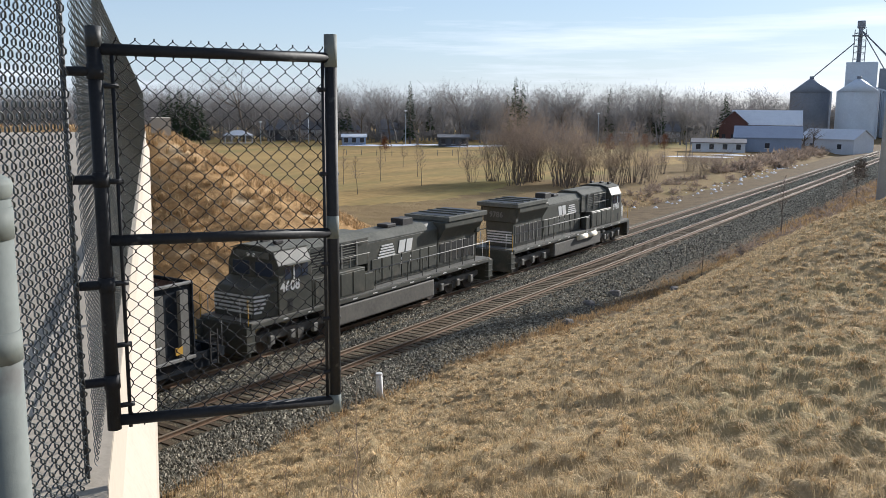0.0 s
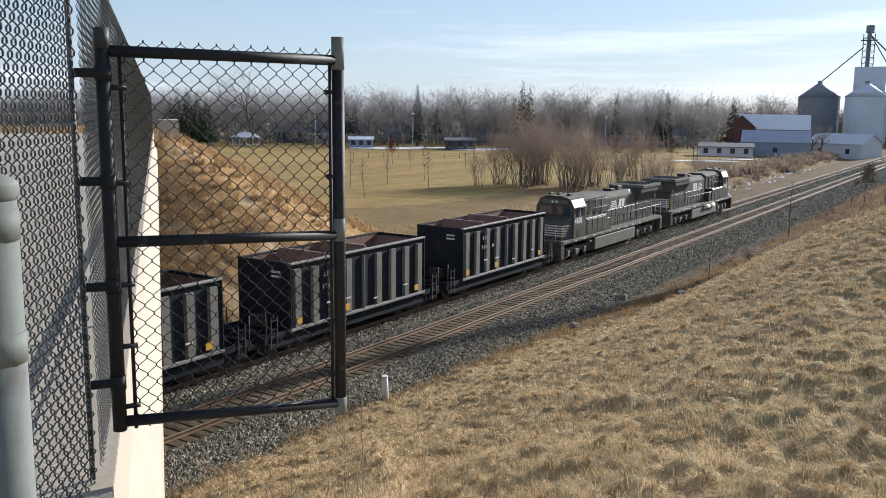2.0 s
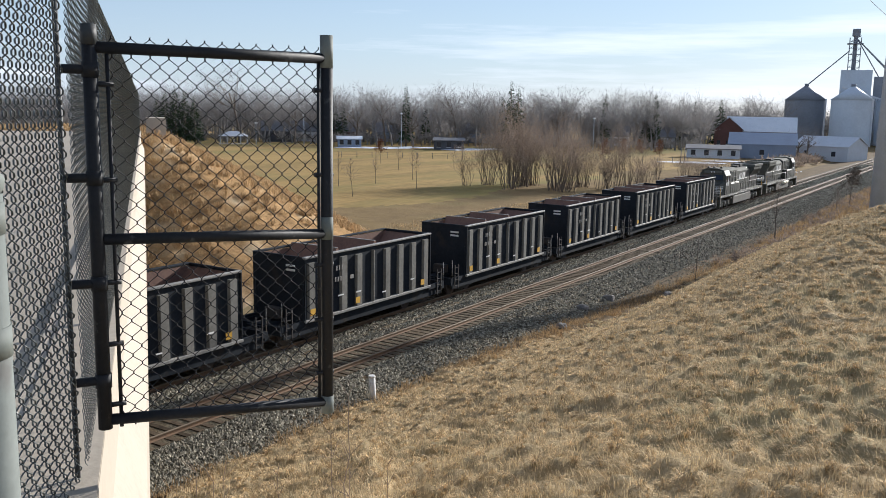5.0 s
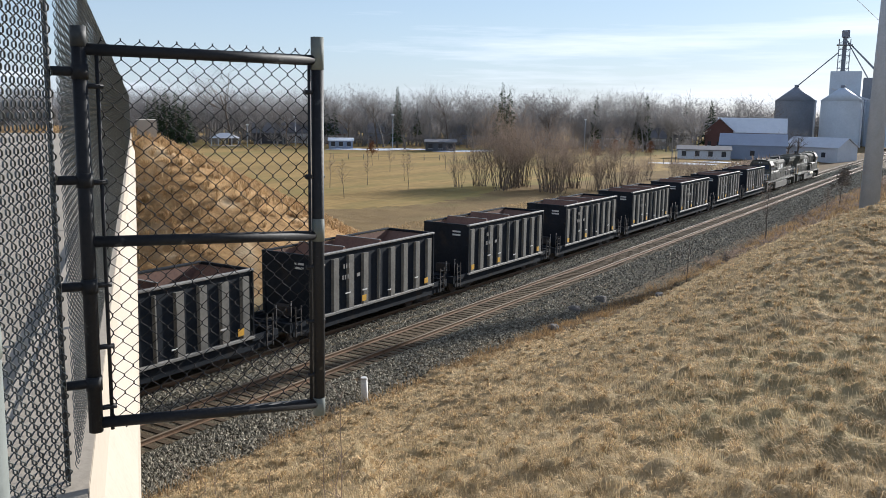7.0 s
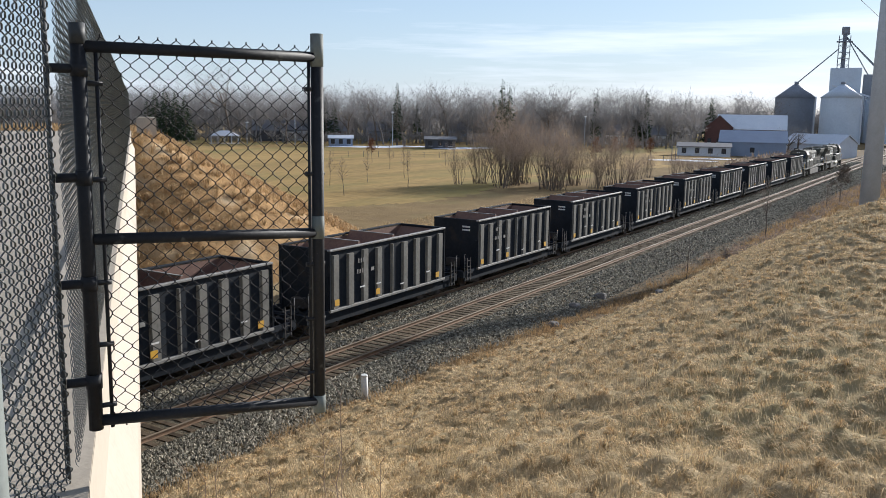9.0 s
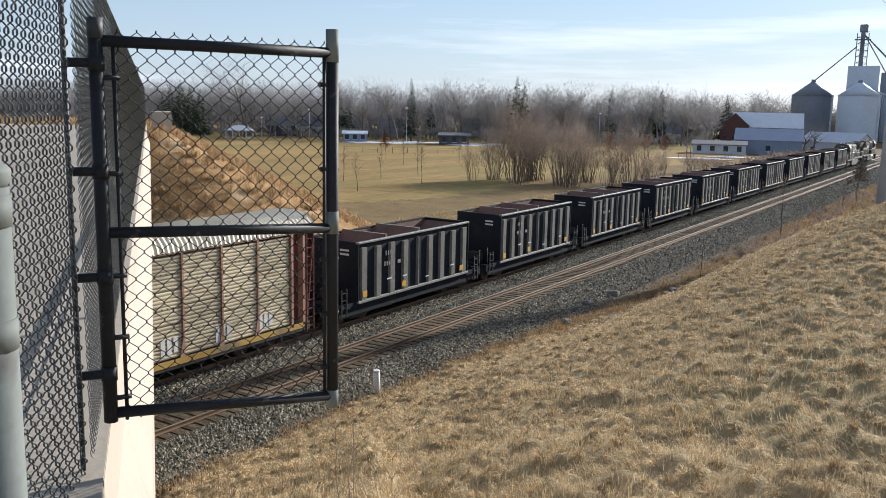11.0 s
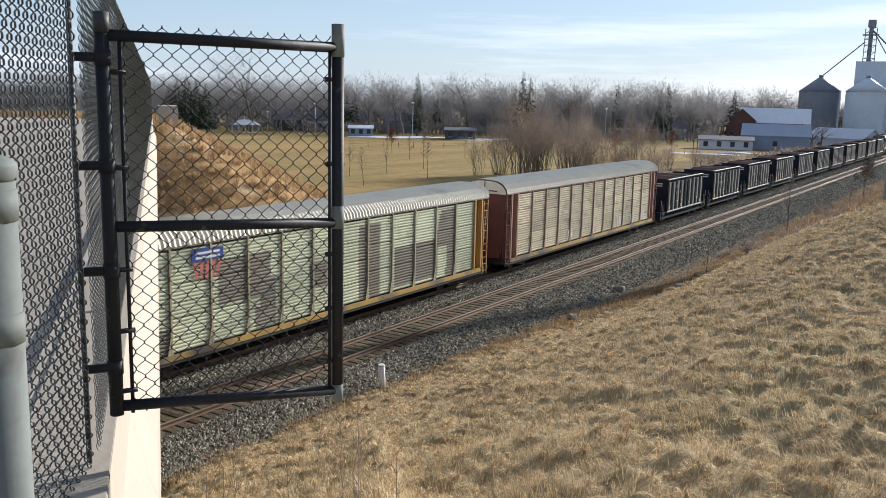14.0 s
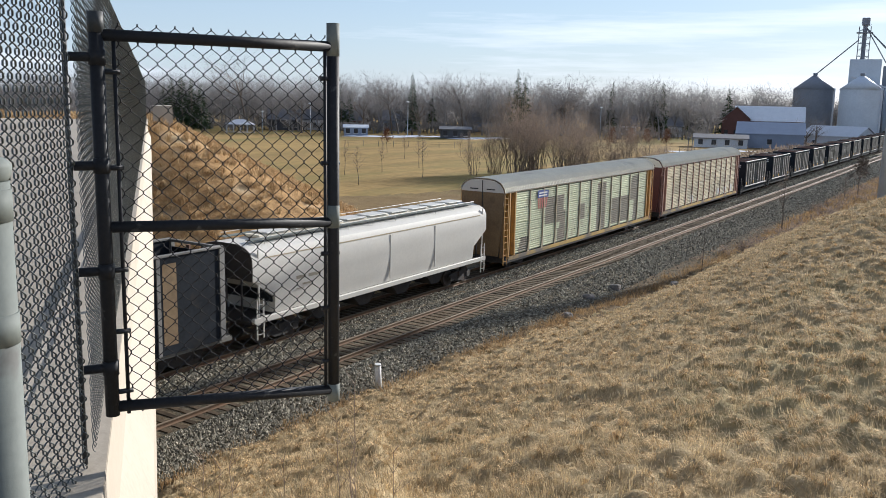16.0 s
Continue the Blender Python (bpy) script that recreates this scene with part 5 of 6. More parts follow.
for k, (px, top, wide) in enumerate(((318, 16.5, 1.5), (335, 15.5, 1.6), (352, 14.0, 1.6), (300, 15.5, 1.4), (286, 13.0, 1.5), (726, 18.5, 1.0), (912, 20.0, 1.0), (925, 18.0, 1.2), (898, 16.0, 1.2),
                                    (1079, 17.0, 1.1), (1168, 17.5, 1.2), (1155, 15.5, 1.2), (600, 14.5, 1.4), (614, 13.0, 1.4), (1238, 14.5, 1.2), (1284, 15.0, 1.6), (1210, 13.0, 1.3), (760, 13.0, 1.3))):
    x, y = polar(57.536 + math.degrees(math.atan((px - 785.7) / 1568.6)), 258 if px < 600 or px in (726, 912, 925) else 284 if px < 1200 else 320)
    conifer(x, y, top * (1.0 if px < 1200 else 1.1), 100 + k, wide * 0.85)


def broad_tree(x, y, h, seed, label, spread=0.5, girth=0.3, kids=(8, 7, 6)):
    V, F = tree_shape(seed, h, girth, 3, spread, kids)
    cut = [f for f in F if len(f) == 4]
    t = thing("bare_tree", label, "tree", "", pose(x, y, ground_z(x, y)))
    ob = raw("trunk", [tuple(v) for v in V], cut, M_bark)
    ob.parent = t
    ob = raw("crown", [tuple(v) for v in V], [f for f in F if len(f) == 3], M_woods)
    ob.parent = t


for k, (px, dist, h, sp) in enumerate(((430, 268, 28, 0.62), (690, 262, 19, 0.6), (815, 275, 21, 0.55), (740, 250, 14, 0.45), (985, 280, 19, 0.55), (1000, 270, 17, 0.5),
                                       (1340, 335, 16, 0.6), (1444, 255, 9, 0.5), (1428, 258, 8, 0.5), (1385, 345, 20, 0.6), (640, 262, 15, 0.5), (530, 262, 15, 0.5))):
    x, y = polar(57.536 + math.degrees(math.atan((px - 785.7) / 1568.6)), dist)
    broad_tree(x, y, h, 200 + k, "large bare deciduous tree at the edge of the park", sp)


def thicket():
    rng = random.Random(5)
    g = []
    for i in range(5):
        V, F = [], []
        for s in range(16):
            a = rng.uniform(0, 6.28)
            d = Vector((math.cos(a) * 0.2, math.sin(a) * 0.2, 1)).normalized()
            ro = rng.uniform(0.2, 1.5)
            grow(V, F, Vector((math.cos(a) * ro, math.sin(a) * ro, -0.2)), d, rng.uniform(3.6, 5.2), 0.05, 0, rng, 3, 0.36, (3, 5, 6), None, 0.010)
        hi = max(v.z for v in V)
        g.append(([(v / hi) for v in V], F))
    n = 0
    for i in range(37):
        if i < 25:
            f = (i * 0.6180339) % 1.0
            x, y, h = 106 + 10 * f + rng.uniform(-2, 9), 62.5 - 18 * f + rng.uniform(-2.5, 2.5), rng.choice((6.5, 8.5, 10.0, 11.5, 12.5)) * rng.uniform(0.9, 1.1) - 1.5 * f
        else:
            x, y, h = rng.uniform(122, 165), rng.uniform(40, 52), rng.uniform(3.2, 6.0)
        V, F = g[i % 5]
        t = thing("thicket_shrub", "tall bare many-stemmed shrub by the railway", "shrub", "shrubs beyond the tracks", pose(x, y, ground_z(x, y), 0, 0, rng.uniform(0, 360)))
        for nm, k, m in (("stem", 4, M_bark), ("twig_crown", 3, M_thicket)):
            ob = raw(nm, [tuple(v * h) for v in V], [f for f in F if len(f) == k], m)
            ob.parent = t
    V, F = tree_shape(77, 1.0, 0.02, 2, 0.7, (10, 9), 0.25)
    A = as_array(V)
    shapes = []
    for i in range(230):
        x = rng.uniform(95, 330)
        y = rng.uniform(35.5, 42) + max(0, x - 120) * 0.035
        shapes.append((A, F, x, y, ground_z(x, y), rng.uniform(0.5, 1.6) * (1.5 if x > 150 else 0.7), rng.uniform(0, 6.28)))
    for i in range(420):
        x = rng.uniform(62, 240)
        y = 16.2 - 0.02 * (x - 60) + rng.uniform(-5, 2.0)
        shapes.append((A, F, x, y, ground_z(x, y), rng.uniform(0.3, 0.9), rng.uniform(0, 6.28)))
    v, f = merge(shapes)
    tagged(raw("trackside_brush", v, f, M_thicket), "dull brown brush along both sides of the tracks", "brush", kind="stuff")


thicket()


def sapling(x, y, h, seed, russet, label, girth=0.05, leaf_m=M_russet):
    leaf = [] if russet else None
    rng = random.Random(seed)
    V, F = [], []
    p, pts = Vector((0, 0, -0.3)), []
    for i in range(9):
        q = p + Vector((rng.gauss(0, 0.035), rng.gauss(0, 0.035), (h + 0.3) / 9))
        limb(V, F, p, q, girth * (1 - 0.09 * i), girth * (1 - 0.09 * (i + 1)), 5)
        if i > 2:
            pts.append(Vector(q))
        p = q
    for c in pts:
        for j in range(4):
            a = rng.uniform(0, 6.28)
            ln = (h - c.z) * 0.30 + 0.3
            grow(V, F, c, Vector((math.cos(a), math.sin(a), 1.1)).normalized(), ln, girth * 0.3, 1, rng, 2, 0.5, (0, 6), leaf, 0.012)
    t = thing("sapling", label, "tree", "saplings", pose(x, y, ground_z(x, y)))
    ob = raw("stem", [tuple(v) for v in V], [f for f in F if len(f) == 4], M_bark)
    ob.parent = t
    ob = raw("twig_crown", [tuple(v) for v in V], [f for f in F if len(f) == 3], M_thicket)
    ob.parent = t
    if russet:
        rng = random.Random(seed)
        LV, LF = [], []
        for p in leaf:
            for j in range(5):
                o = Vector((rng.uniform(-1, 1), rng.uniform(-1, 1), rng.uniform(-1, 1))) * 0.3
                twig(LV, LF, p + o, p + o + Vector((rng.uniform(-1, 1), rng.uniform(-1, 1), rng.uniform(-1, 0.3))) * 0.22, 0.09, rng)
        ob = raw("clinging_leaves", [tuple(v) for v in LV], LF, leaf_m)
        ob.parent = t


for k, (x, y, h, rus) in enumerate(((94.5, 76.5, 4.6, False), (84.7, 66.3, 4.4, False), (102.0, 75.7, 4.2, False), (112.1, 76.1, 4.9, False), (99.4, 66.8, 5.2, False),
                                    (143.1, 87.6, 4.0, False), (140.4, 102.9, 4.2, True), (150, 60, 5.5, True), (165, 62, 5.2, True), (175, 58, 5.0, True), (185, 66, 4.6, True), (128, 90, 3.8, False), (160, 96, 4.0, False))):
    sapling(x, y, h, 300 + k, rus, "young park tree with clinging russet leaves" if rus else "slender bare young tree in the park")
sapling(81.9, 16.2, 5.0, 330, False, "slender bare sapling in trackside weeds", 0.07)
sapling(111.8, 14.0, 4.2, 331, True, "small dark bushy tree in trackside weeds", 0.06, M_bark)
sapling(106.0, 14.6, 2.6, 332, False, "small bare sapling in trackside weeds")


# ---- buildings far off ----
M_white_wall = mat("white_siding", (0.62, 0.64, 0.68), (0.52, 0.54, 0.58), 0.7, fine=3, coarse=0.4, bump=0.05)
M_blue_wall = mat("blue_grey_sheet_metal", (0.27, 0.32, 0.42), (0.22, 0.26, 0.34), 0.55, 0.2, fine=3, coarse=0.3, bump=0.05)
M_dark_wall = mat("dark_stained_boards", (0.09, 0.095, 0.11), (0.06, 0.062, 0.07), 0.8, fine=3, coarse=0.4)
M_barn_red = mat("barn_red_boards", (0.145, 0.065, 0.055), (0.10, 0.05, 0.042), 0.8, fine=3, coarse=0.4)
M_shingle = mat("grey_roof_shingles", (0.20, 0.20, 0.21), (0.14, 0.14, 0.15), 0.85, fine=4, coarse=0.5)
# both bin colours are lightened and blued to stand for distance haze
M_bin = mat("hazy_galvanised_bin_sheet", (0.60, 0.66, 0.74), (0.50, 0.56, 0.64), 0.5, 0.2, fine=1.5, coarse=0.2, bump=0.05)
M_bin_dark = mat("hazy_weathered_bin_sheet", (0.25, 0.27, 0.31), (0.19, 0.205, 0.24), 0.6, 0.1, fine=1.5, coarse=0.2, bump=0.05)
M_window = mat("dark_window_pane", (0.03, 0.035, 0.045), (0.04, 0.045, 0.055), 0.15, fine=2, coarse=0.3, bump=0)


def facing(px, dist):
    az = 57.536 + math.degrees(math.atan((px - 785.7) / 1568.6))
    x, y = polar(az, dist)
    return x, y, az


def house(name, label, px, dist, w, depth, eave, peak, wall_m, roof_m, turn=0.0, base=None, openings=3, gable="side"):
    """A gabled building whose long side, or gable end, looks at the tracks' near side; turn in degrees from there."""
    x, y, az = facing(px, dist)
    z = ground_z(x, y) if base is None else base
    h = thing(name, label, "building", "", pose(x, y, z, 0, 0, -az + turn))
    bm = B()
    hw, hd = w / 2, depth / 2
    if gable == "side":
        prism(bm, ((-hd, -0.5), (-hd, eave), (0, peak - 0.1), (hd, eave), (hd, -0.5)), "x", -hw, hw)
    else:
        prism(bm, ((-hw, -0.5), (-hw, eave), (0, peak - 0.1), (hw, eave), (hw, -0.5)), "y", -hd, hd)
    part("wall", bm, wall_m, h)
    o = 0.35
    for s in (-1, 1):
        bm = B()
        if gable == "side":
            prism(bm, ((s * (hd + o), eave - o * (peak - eave) / hd), (0, peak), (0, peak + 0.18), (s * (hd + o), eave + 0.18 - o * (peak - eave) / hd)), "x", -hw - o, hw + o)
        else:
            prism(bm, ((s * (hw + o), eave - o * (peak - eave) / hw), (0, peak), (0, peak + 0.18), (s * (hw + o), eave + 0.18 - o * (peak - eave) / hw)), "y", -hd - o, hd + o)
        part("roof", bm, roof_m, h)
    for i in range(openings):
        xo = -hw + w * (i + 0.5) / openings
        b0 = min(1.0, eave * 0.3)
        win = part("window", box(B(), xo - 0.55, xo + 0.55, -hd - 0.05, -hd + 0.02, b0, min(b0 + 1.3, eave - 0.3)), M_window, h)
        part("window_frame", box(B(), xo - 0.65, xo + 0.65, -hd - 0.08, -hd - 0.052, b0 - 0.12, b0), M_white, win)
    return h


house("park_shed", "dark flat-eaved shed at the park's edge", 803, 243, 8.2, 5, 2.5, 3.1, M_dark_wall, M_shingle)
house("park_shed", "pale blue-grey low shed at the park's edge", 626, 250, 6.6, 4, 2.3, 2.9, M_blue_wall, M_snow)
house("white_garage", "long low white building beside brush", 1275, 234, 12.8, 7, 2.3, 3.1, M_white_wall, M_shingle, openings=4)
house("steel_barn", "blue-grey steel barn with a pale roof", 1362, 244, 16, 14, 3.6, 6.3, M_blue_wall, M_blue_wall, openings=1)
house("red_barn", "dark red barn behind a steel barn", 1300, 318, 9, 10, 6.0, 10.0, M_barn_red, M_shingle, gable="end")
house("storage_barn", "long storage barn with a snow-white roof", 1358, 322, 22, 12, 5.6, 10.2, M_barn_red, M_snow, openings=2)
house("steel_shed", "white steel shed below the grain bins", 1484, 262, 15, 12, 3.6, 6.0, M_white_wall, M_white_wall, turn=-25, openings=2)
for px, dist, w, wm, lb in ((1105, 300, 7, M_white_wall, "white gabled house among bare trees"), (985, 305, 8, M_blue_wall, "grey gabled house among bare trees"), (500, 285, 10, M_dark_wall, "dark gabled house among bare trees"),
                            (615, 290, 7, M_barn_red, "small brick-red house among bare trees"), (560, 292, 9, M_white_wall, "white house among bare trees"), (850, 300, 11, M_blue_wall, "low grey house among bare trees"),
                            (700, 295, 12, M_blue_wall, "low blue-grey house among bare trees"), (1180, 300, 9, M_white_wall, "pale house among bare trees")):
    house("house", lb, px, dist, w, 8, 3.4, 6.4, wm, M_shingle, turn=(px * 7) % 40 - 20)


def pavilion():
    x, y, az = facing(420, 262)
    p = thing("park_pavilion", "open park pavilion with a pale hipped roof", "pavilion", "", pose(x, y, ground_z(x, y), 0, 0, -az))
    bm = B()
    vs = [bm.verts.new(q) for q in ((-4.2, -3, 2.3), (4.2, -3, 2.3), (4.2, 3, 2.3), (-4.2, 3, 2.3), (-1.2, 0, 3.7), (1.2, 0, 3.7))]
    for f in ((0, 1, 5, 4), (1, 2, 5), (2, 3, 4, 5), (3, 0, 4), (3, 2, 1, 0)):
        bm.faces.new([vs[i] for i in f])
    part("roof", bm, M_white_wall, p)
    for i in range(5):
        for s in (-2.7, 2.7):
            part("pillar", box(B(), -3.8 + i * 1.9, -3.6 + i * 1.9, s - 0.1, s + 0.1, -0.2, 2.32), M_white_wall, p)
    part("slab", box(B(), -4.2, 4.2, -3, 3, -0.4, 0.08), M_concrete, p)


pavilion()


def grain_bin(px, dist, r, eave, peak, m, label):
    x, y, az = facing(px, dist)
    b = thing("grain_bin", label, "grain bin", "grain elevator bins", pose(x, y, 0, 0, 0, -az))
    k = 40
    rings = int(eave / 1.1)
    V, F = [], []
    for i in range(rings * 2 + 1):
        rr = r + (0.06 if i % 2 else 0)
        for j in range(k):
            t = 2 * math.pi * j / k
            V.append((rr * math.cos(t), rr * math.sin(t), eave * i / (rings * 2)))
    for i in range(rings * 2):
        for j in range(k):
            a, c = i * k + j, i * k + (j + 1) % k
            F.append((a, c, c + k, a + k))
    ob = raw("bin_wall", V, F, m, True)
    ob.parent = b
    part("bin_roof", tube(B(), (0, 0, eave - 0.1), (0, 0, peak), r + 0.4, 0.8, k=k), m, b)
    part("roof_collar", tube(B(), (0, 0, peak - 0.2), (0, 0, peak + 0.9), 0.9, k=12), M_bin_dark, b)
    part("outer_ladder", box(B(), r * 0.93, r * 0.93 + 0.6, -r * 0.45, -r * 0.45 + 0.1, 0, eave + 0.5), M_white_wall, b, "pale ladder and downpipe")
    return b


grain_bin(1433, 400, 8.0, 17.6, 23.4, M_bin_dark, "dark weathered steel grain bin with a cone roof")
grain_bin(1516, 372, 7.4, 17.4, 22.4, M_bin, "galvanised grain bin with a cone roof, paled blue for haze")
grain_bin(1600, 385, 8.0, 17.0, 22.0, M_bin, "galvanised grain bin behind the elevator, paled blue for haze")


def elevator():
    x, y, az = facing(1521, 398)
    e = thing("grain_elevator", "concrete grain elevator with a steel leg tower and spouts", "grain elevator", "", pose(x, y, 0, 0, 0, -az))
    part("headhouse", bev(box(B(), -6.2, 5.4, -4, 4, -0.3, 29.6), 0.05), M_bin, e, "elevator house paled blue-grey for haze")
    part("annex", bev(box(B(), 6.2, 15.0, -3, 5, -0.3, 27.0), 0.05), M_bin_dark, e)
    tw = part("leg_tower", box(B(), -2.6, -1.0, -0.8, 0.8, 29.5, 43.0), M_bin_dark, e, "dark leg casing")
    for a in (-3.9, 0.3):
        for c in (-1.8, 1.8):
            part("tower_post", box(B(), a - 0.16, a + 0.16, c - 0.16, c + 0.16, 27.2, 42.5), M_bin_dark, tw)
    for i in range(6):
        z = 28.2 + i * 2.5
        part("tower_brace", box(B(), -4.1, 0.5, -1.9, -1.7, z, z + 0.25), M_bin_dark, tw)
        part("tower_brace", tube(B(), (-3.9, -1.8, z), (0.3, -1.8, z + 2.5), 0.12, k=4), M_bin_dark, tw)
    part("head_cap", bev(box(B(), -3.2, -0.2, -1.2, 1.2, 43.0, 46.0), 0.3), M_bin_dark, tw)
    part("platform", box(B(), -4.8, 1.2, -2.2, 2.2, 40.0, 40.3), M_bin_dark, tw)
    xb, yb, _ = facing(1434, 400)
    inv = e.matrix_basis.inverted()
    end = inv @ Vector((xb, yb, 23.8))
    part("spout", tube(B(), (-3.6, 0, 37.5), end, 0.24, k=6), M_bin_dark, e, "long diagonal grain spout")
    for q in ((12, 0, 28.0), (16, -2, 24.5), (9, 2, 25.0), (-3, -3, 27.4)):
        part("spout", tube(B(), (-1.2, 0, 42.0 if q[0] > 0 else 36.0), q, 0.22, k=6), M_bin_dark, e, "diagonal grain spout")
    part("catwalk", tube(B(), (-5, -6, 22.5), (12, -14, 17.0), 0.5, k=4), M_white_wall, e, "pale covered catwalk")
    for i in range(4):
        part("downpipe", tube(B(), (7.5 + i * 2.2, -10, 0), (7.5 + i * 2.2, -10, 18.0 + (i % 2) * 2), 0.32, k=8), M_white_wall, e, "white downpipe")


elevator()


def steel_pole():
    x, y = 91.0, 8.85
    p = thing("transmission_pole", "tall grey tapered steel transmission pole with short arms", "utility pole", "", pose(x, y, ground_z(x, y)))
    part("shaft", tube(B(), (0, 0, -0.5), (0, 0, 34.0), 0.9, 0.35, k=24), M_galv_dull, p)
    part("base_flange", tube(B(), (0, 0, -0.3), (0, 0, 0.35), 1.05, k=24), M_concrete, p, "concrete foundation collar")
    for h in (21.2, 25.5, 29.8):
        for sy in (-1, 1):
            part("arm", tube(B(), (0, sy * 0.4, h - 0.3), (0, sy * 3.0, h + 0.15), 0.16, 0.09, k=8), M_galv_dull, p)
            part("insulator", tube(B(), (0, sy * 2.9, h + 0.05), (0, sy * 2.9, h - 1.0), 0.10, k=8), M_glass, p, "dark insulator string")
            part("wire", tube(B(), (0, sy * 2.9, h - 1.0), (-260, sy * 2.9 + 6, h - 0.4), 0.025, k=4), M_under, p)
            part("wire", tube(B(), (0, sy * 2.9, h - 1.0), (260, sy * 2.9, h - 1.6), 0.025, k=4), M_under, p)


M_galv_dull = mat("dull_galvanised_pole", (0.46, 0.50, 0.56), (0.38, 0.415, 0.46), 0.6, 0.0, fine=6, coarse=1, bump=0.05)
steel_pole()


# ---- trackside small things ----
def marker_post():
    z = ground_z(26.3, 19.6)
    m = thing("marker_post", "short white plastic cable marker post in dry grass", "marker post", "", pose(26.3, 19.6, z, 0, -3, 0))
    part("shaft", tube(B(), (0, 0, -0.2), (0, 0, 1.0), 0.13, k=14), M_white, m)
    part("cap", tube(B(), (0, 0, 1.0), (0, 0, 1.06), 0.145, 0.12, k=14), M_white, m)
    z = ground_z(56.5, 15.9)
    s = thing("wood_stake", "thin grey wooden stake leaning beside the tracks", "stake", "", pose(56.5, 15.9, z, 0, 5, 0))
    part("stake_shaft", tube(B(), (0, 0, -0.3), (0, 0, 3.0), 0.03, 0.022, k=6), M_bark, s)


marker_post()
M_rock = mat("grey_boulder", (0.19, 0.175, 0.16), (0.10, 0.095, 0.088), 0.9, fine=9, coarse=1.5, bump=0.5, dist=0.03)


def boulder(x, y, r, seed):
    rng = random.Random(seed)
    bm = B()
    bmesh.ops.create_icosphere(bm, subdivisions=3, radius=r)
    o = Vector((rng.uniform(0, 50), 0, 0))
    for v in bm.verts:
        v.co *= 1 + 0.35 * noise.noise(v.co / r * 1.1 + o) + 0.12 * noise.noise(v.co / r * 3 + o)
        v.co.z *= 0.62
    ob = tagged(part("boulder", bm, M_rock), "grey weathered boulder on the track shoulder", "rock", "boulders by the track")
    ob.matrix_basis = pose(x, y, ground_z(x, y) + r * 0.25, 0, 0, rng.uniform(0, 360))


for k, (x, y, r) in enumerate(((46.4, 19.5, 0.38), (50.0, 19.3, 0.4), (51.5, 15.9, 0.34), (41.5, 18.6, 0.3), (52.6, 16.4, 0.3), (70.0, 9.5, 0.3))):
    boulder(x, y, r, 400 + k)


def park_poles():
    for px, dist, h in ((718, 252, 9.5), (545, 256, 8.5), (1060, 262, 9.0), (460, 258, 6.0)):
        x, y, az = facing(px, dist)
        p = thing("park_lamp", "slender grey lamp post at the park's edge", "lamp post", "lamp posts by the park", pose(x, y, ground_z(x, y)))
        part("shaft", tube(B(), (0, 0, -0.3), (0, 0, h), 0.13, 0.08, k=8), M_galv_dull, p)
        part("lamp_head", bev(box(B(), -0.6, 0.6, -0.2, 0.2, h, h + 0.3), 0.05), M_white_wall, p)
    for i, (px, dist) in enumerate(((1225, 205), (1218, 203))):
        x, y, az = facing(px, dist)
        p = thing("lawn_post", "thin dark post standing on the park lawn", "post", "posts on the lawn", pose(x, y, ground_z(x, y)))
        part("shaft", tube(B(), (0, 0, -0.3), (0, 0, 3.4), 0.09, k=6), M_dark_wall, p)


    f = thing("park_fence", "low thin wire fence with dark posts across the park lawn", "fence")
    ends = [Vector((*facing(585, 196)[:2], 0)), Vector((*facing(1230, 204)[:2], 0))]
    n = int((ends[1] - ends[0]).length / 3.3)
    for i in range(n + 1):
        q = ends[0].lerp(ends[1], i / n)
        z = ground_z(q.x, q.y)
        part("fence_post", tube(B(), (q.x, q.y, z - 0.3), (q.x, q.y, z + 1.25), 0.055, k=6), M_dark_wall, f)
    for h in (1.2, 0.65):
        part("fence_wire", tube(B(), ends[0] + Vector((0, 0, h)), ends[1] + Vector((0, 0, h)), 0.016, k=4), M_bark, f)


park_poles()


def litter_and_snow():
    rng = random.Random(8)
    V, F = [], []
    for i in range(75):
        x = rng.uniform(98, 200)
        y = rng.uniform(33.0, 36.5) + (x - 98) * 0.02
        s = rng.uniform(0.15, 0.6)
        z = ground_z(x, y)
        b = len(V)
        for j in range(6):
            a = j * math.pi / 3 + rng.uniform(-0.3, 0.3)
            V.append((x + math.cos(a) * s * rng.uniform(0.6, 1.5), y + math.sin(a) * s * 0.7, z - 0.05))
        V.append((x, y, z + s * 0.45))
        for j in range(6):
            F.append((b + j, b + (j + 1) % 6, b + 6))
    tagged(raw("snow_clumps", V, F, M_snow), "dirty white snow and pale rubble on the bank", "snow", kind="stuff")
    V, F = [], []
    for px, dist, w, d in ((655, 246, 9, 5), (700, 247, 12, 7), (735, 252, 10, 5), (765, 250, 9, 4), (845, 246, 14, 6), (815, 240, 9, 3), (620, 244, 8, 2), (1240, 205, 16, 2.5), (1300, 215, 10, 2), (880, 250, 9, 3)):
        x, y, az = facing(px, dist)
        b = len(V)
        u, n = Vector((math.cos(radians(az)), -math.sin(radians(az)), 0)), Vector((math.sin(radians(az)), math.cos(radians(az)), 0))
        for j in range(14):
            a = j * 2 * math.pi / 14
            p = Vector((x, y, 0)) + u * math.cos(a) * w * rng.uniform(0.35, 0.6) + n * math.sin(a) * d * rng.uniform(0.5, 1.1)
            V.append((p.x, p.y, 0.03))
        V.append((x, y, 0.3))
        for j in range(14):
            F.append((b + j, b + (j + 1) % 14, b + 14))
    tagged(raw("snow_patches", V, F, M_snow), "thin white snow patches on the far lawn", "snow", kind="stuff")


litter_and_snow()


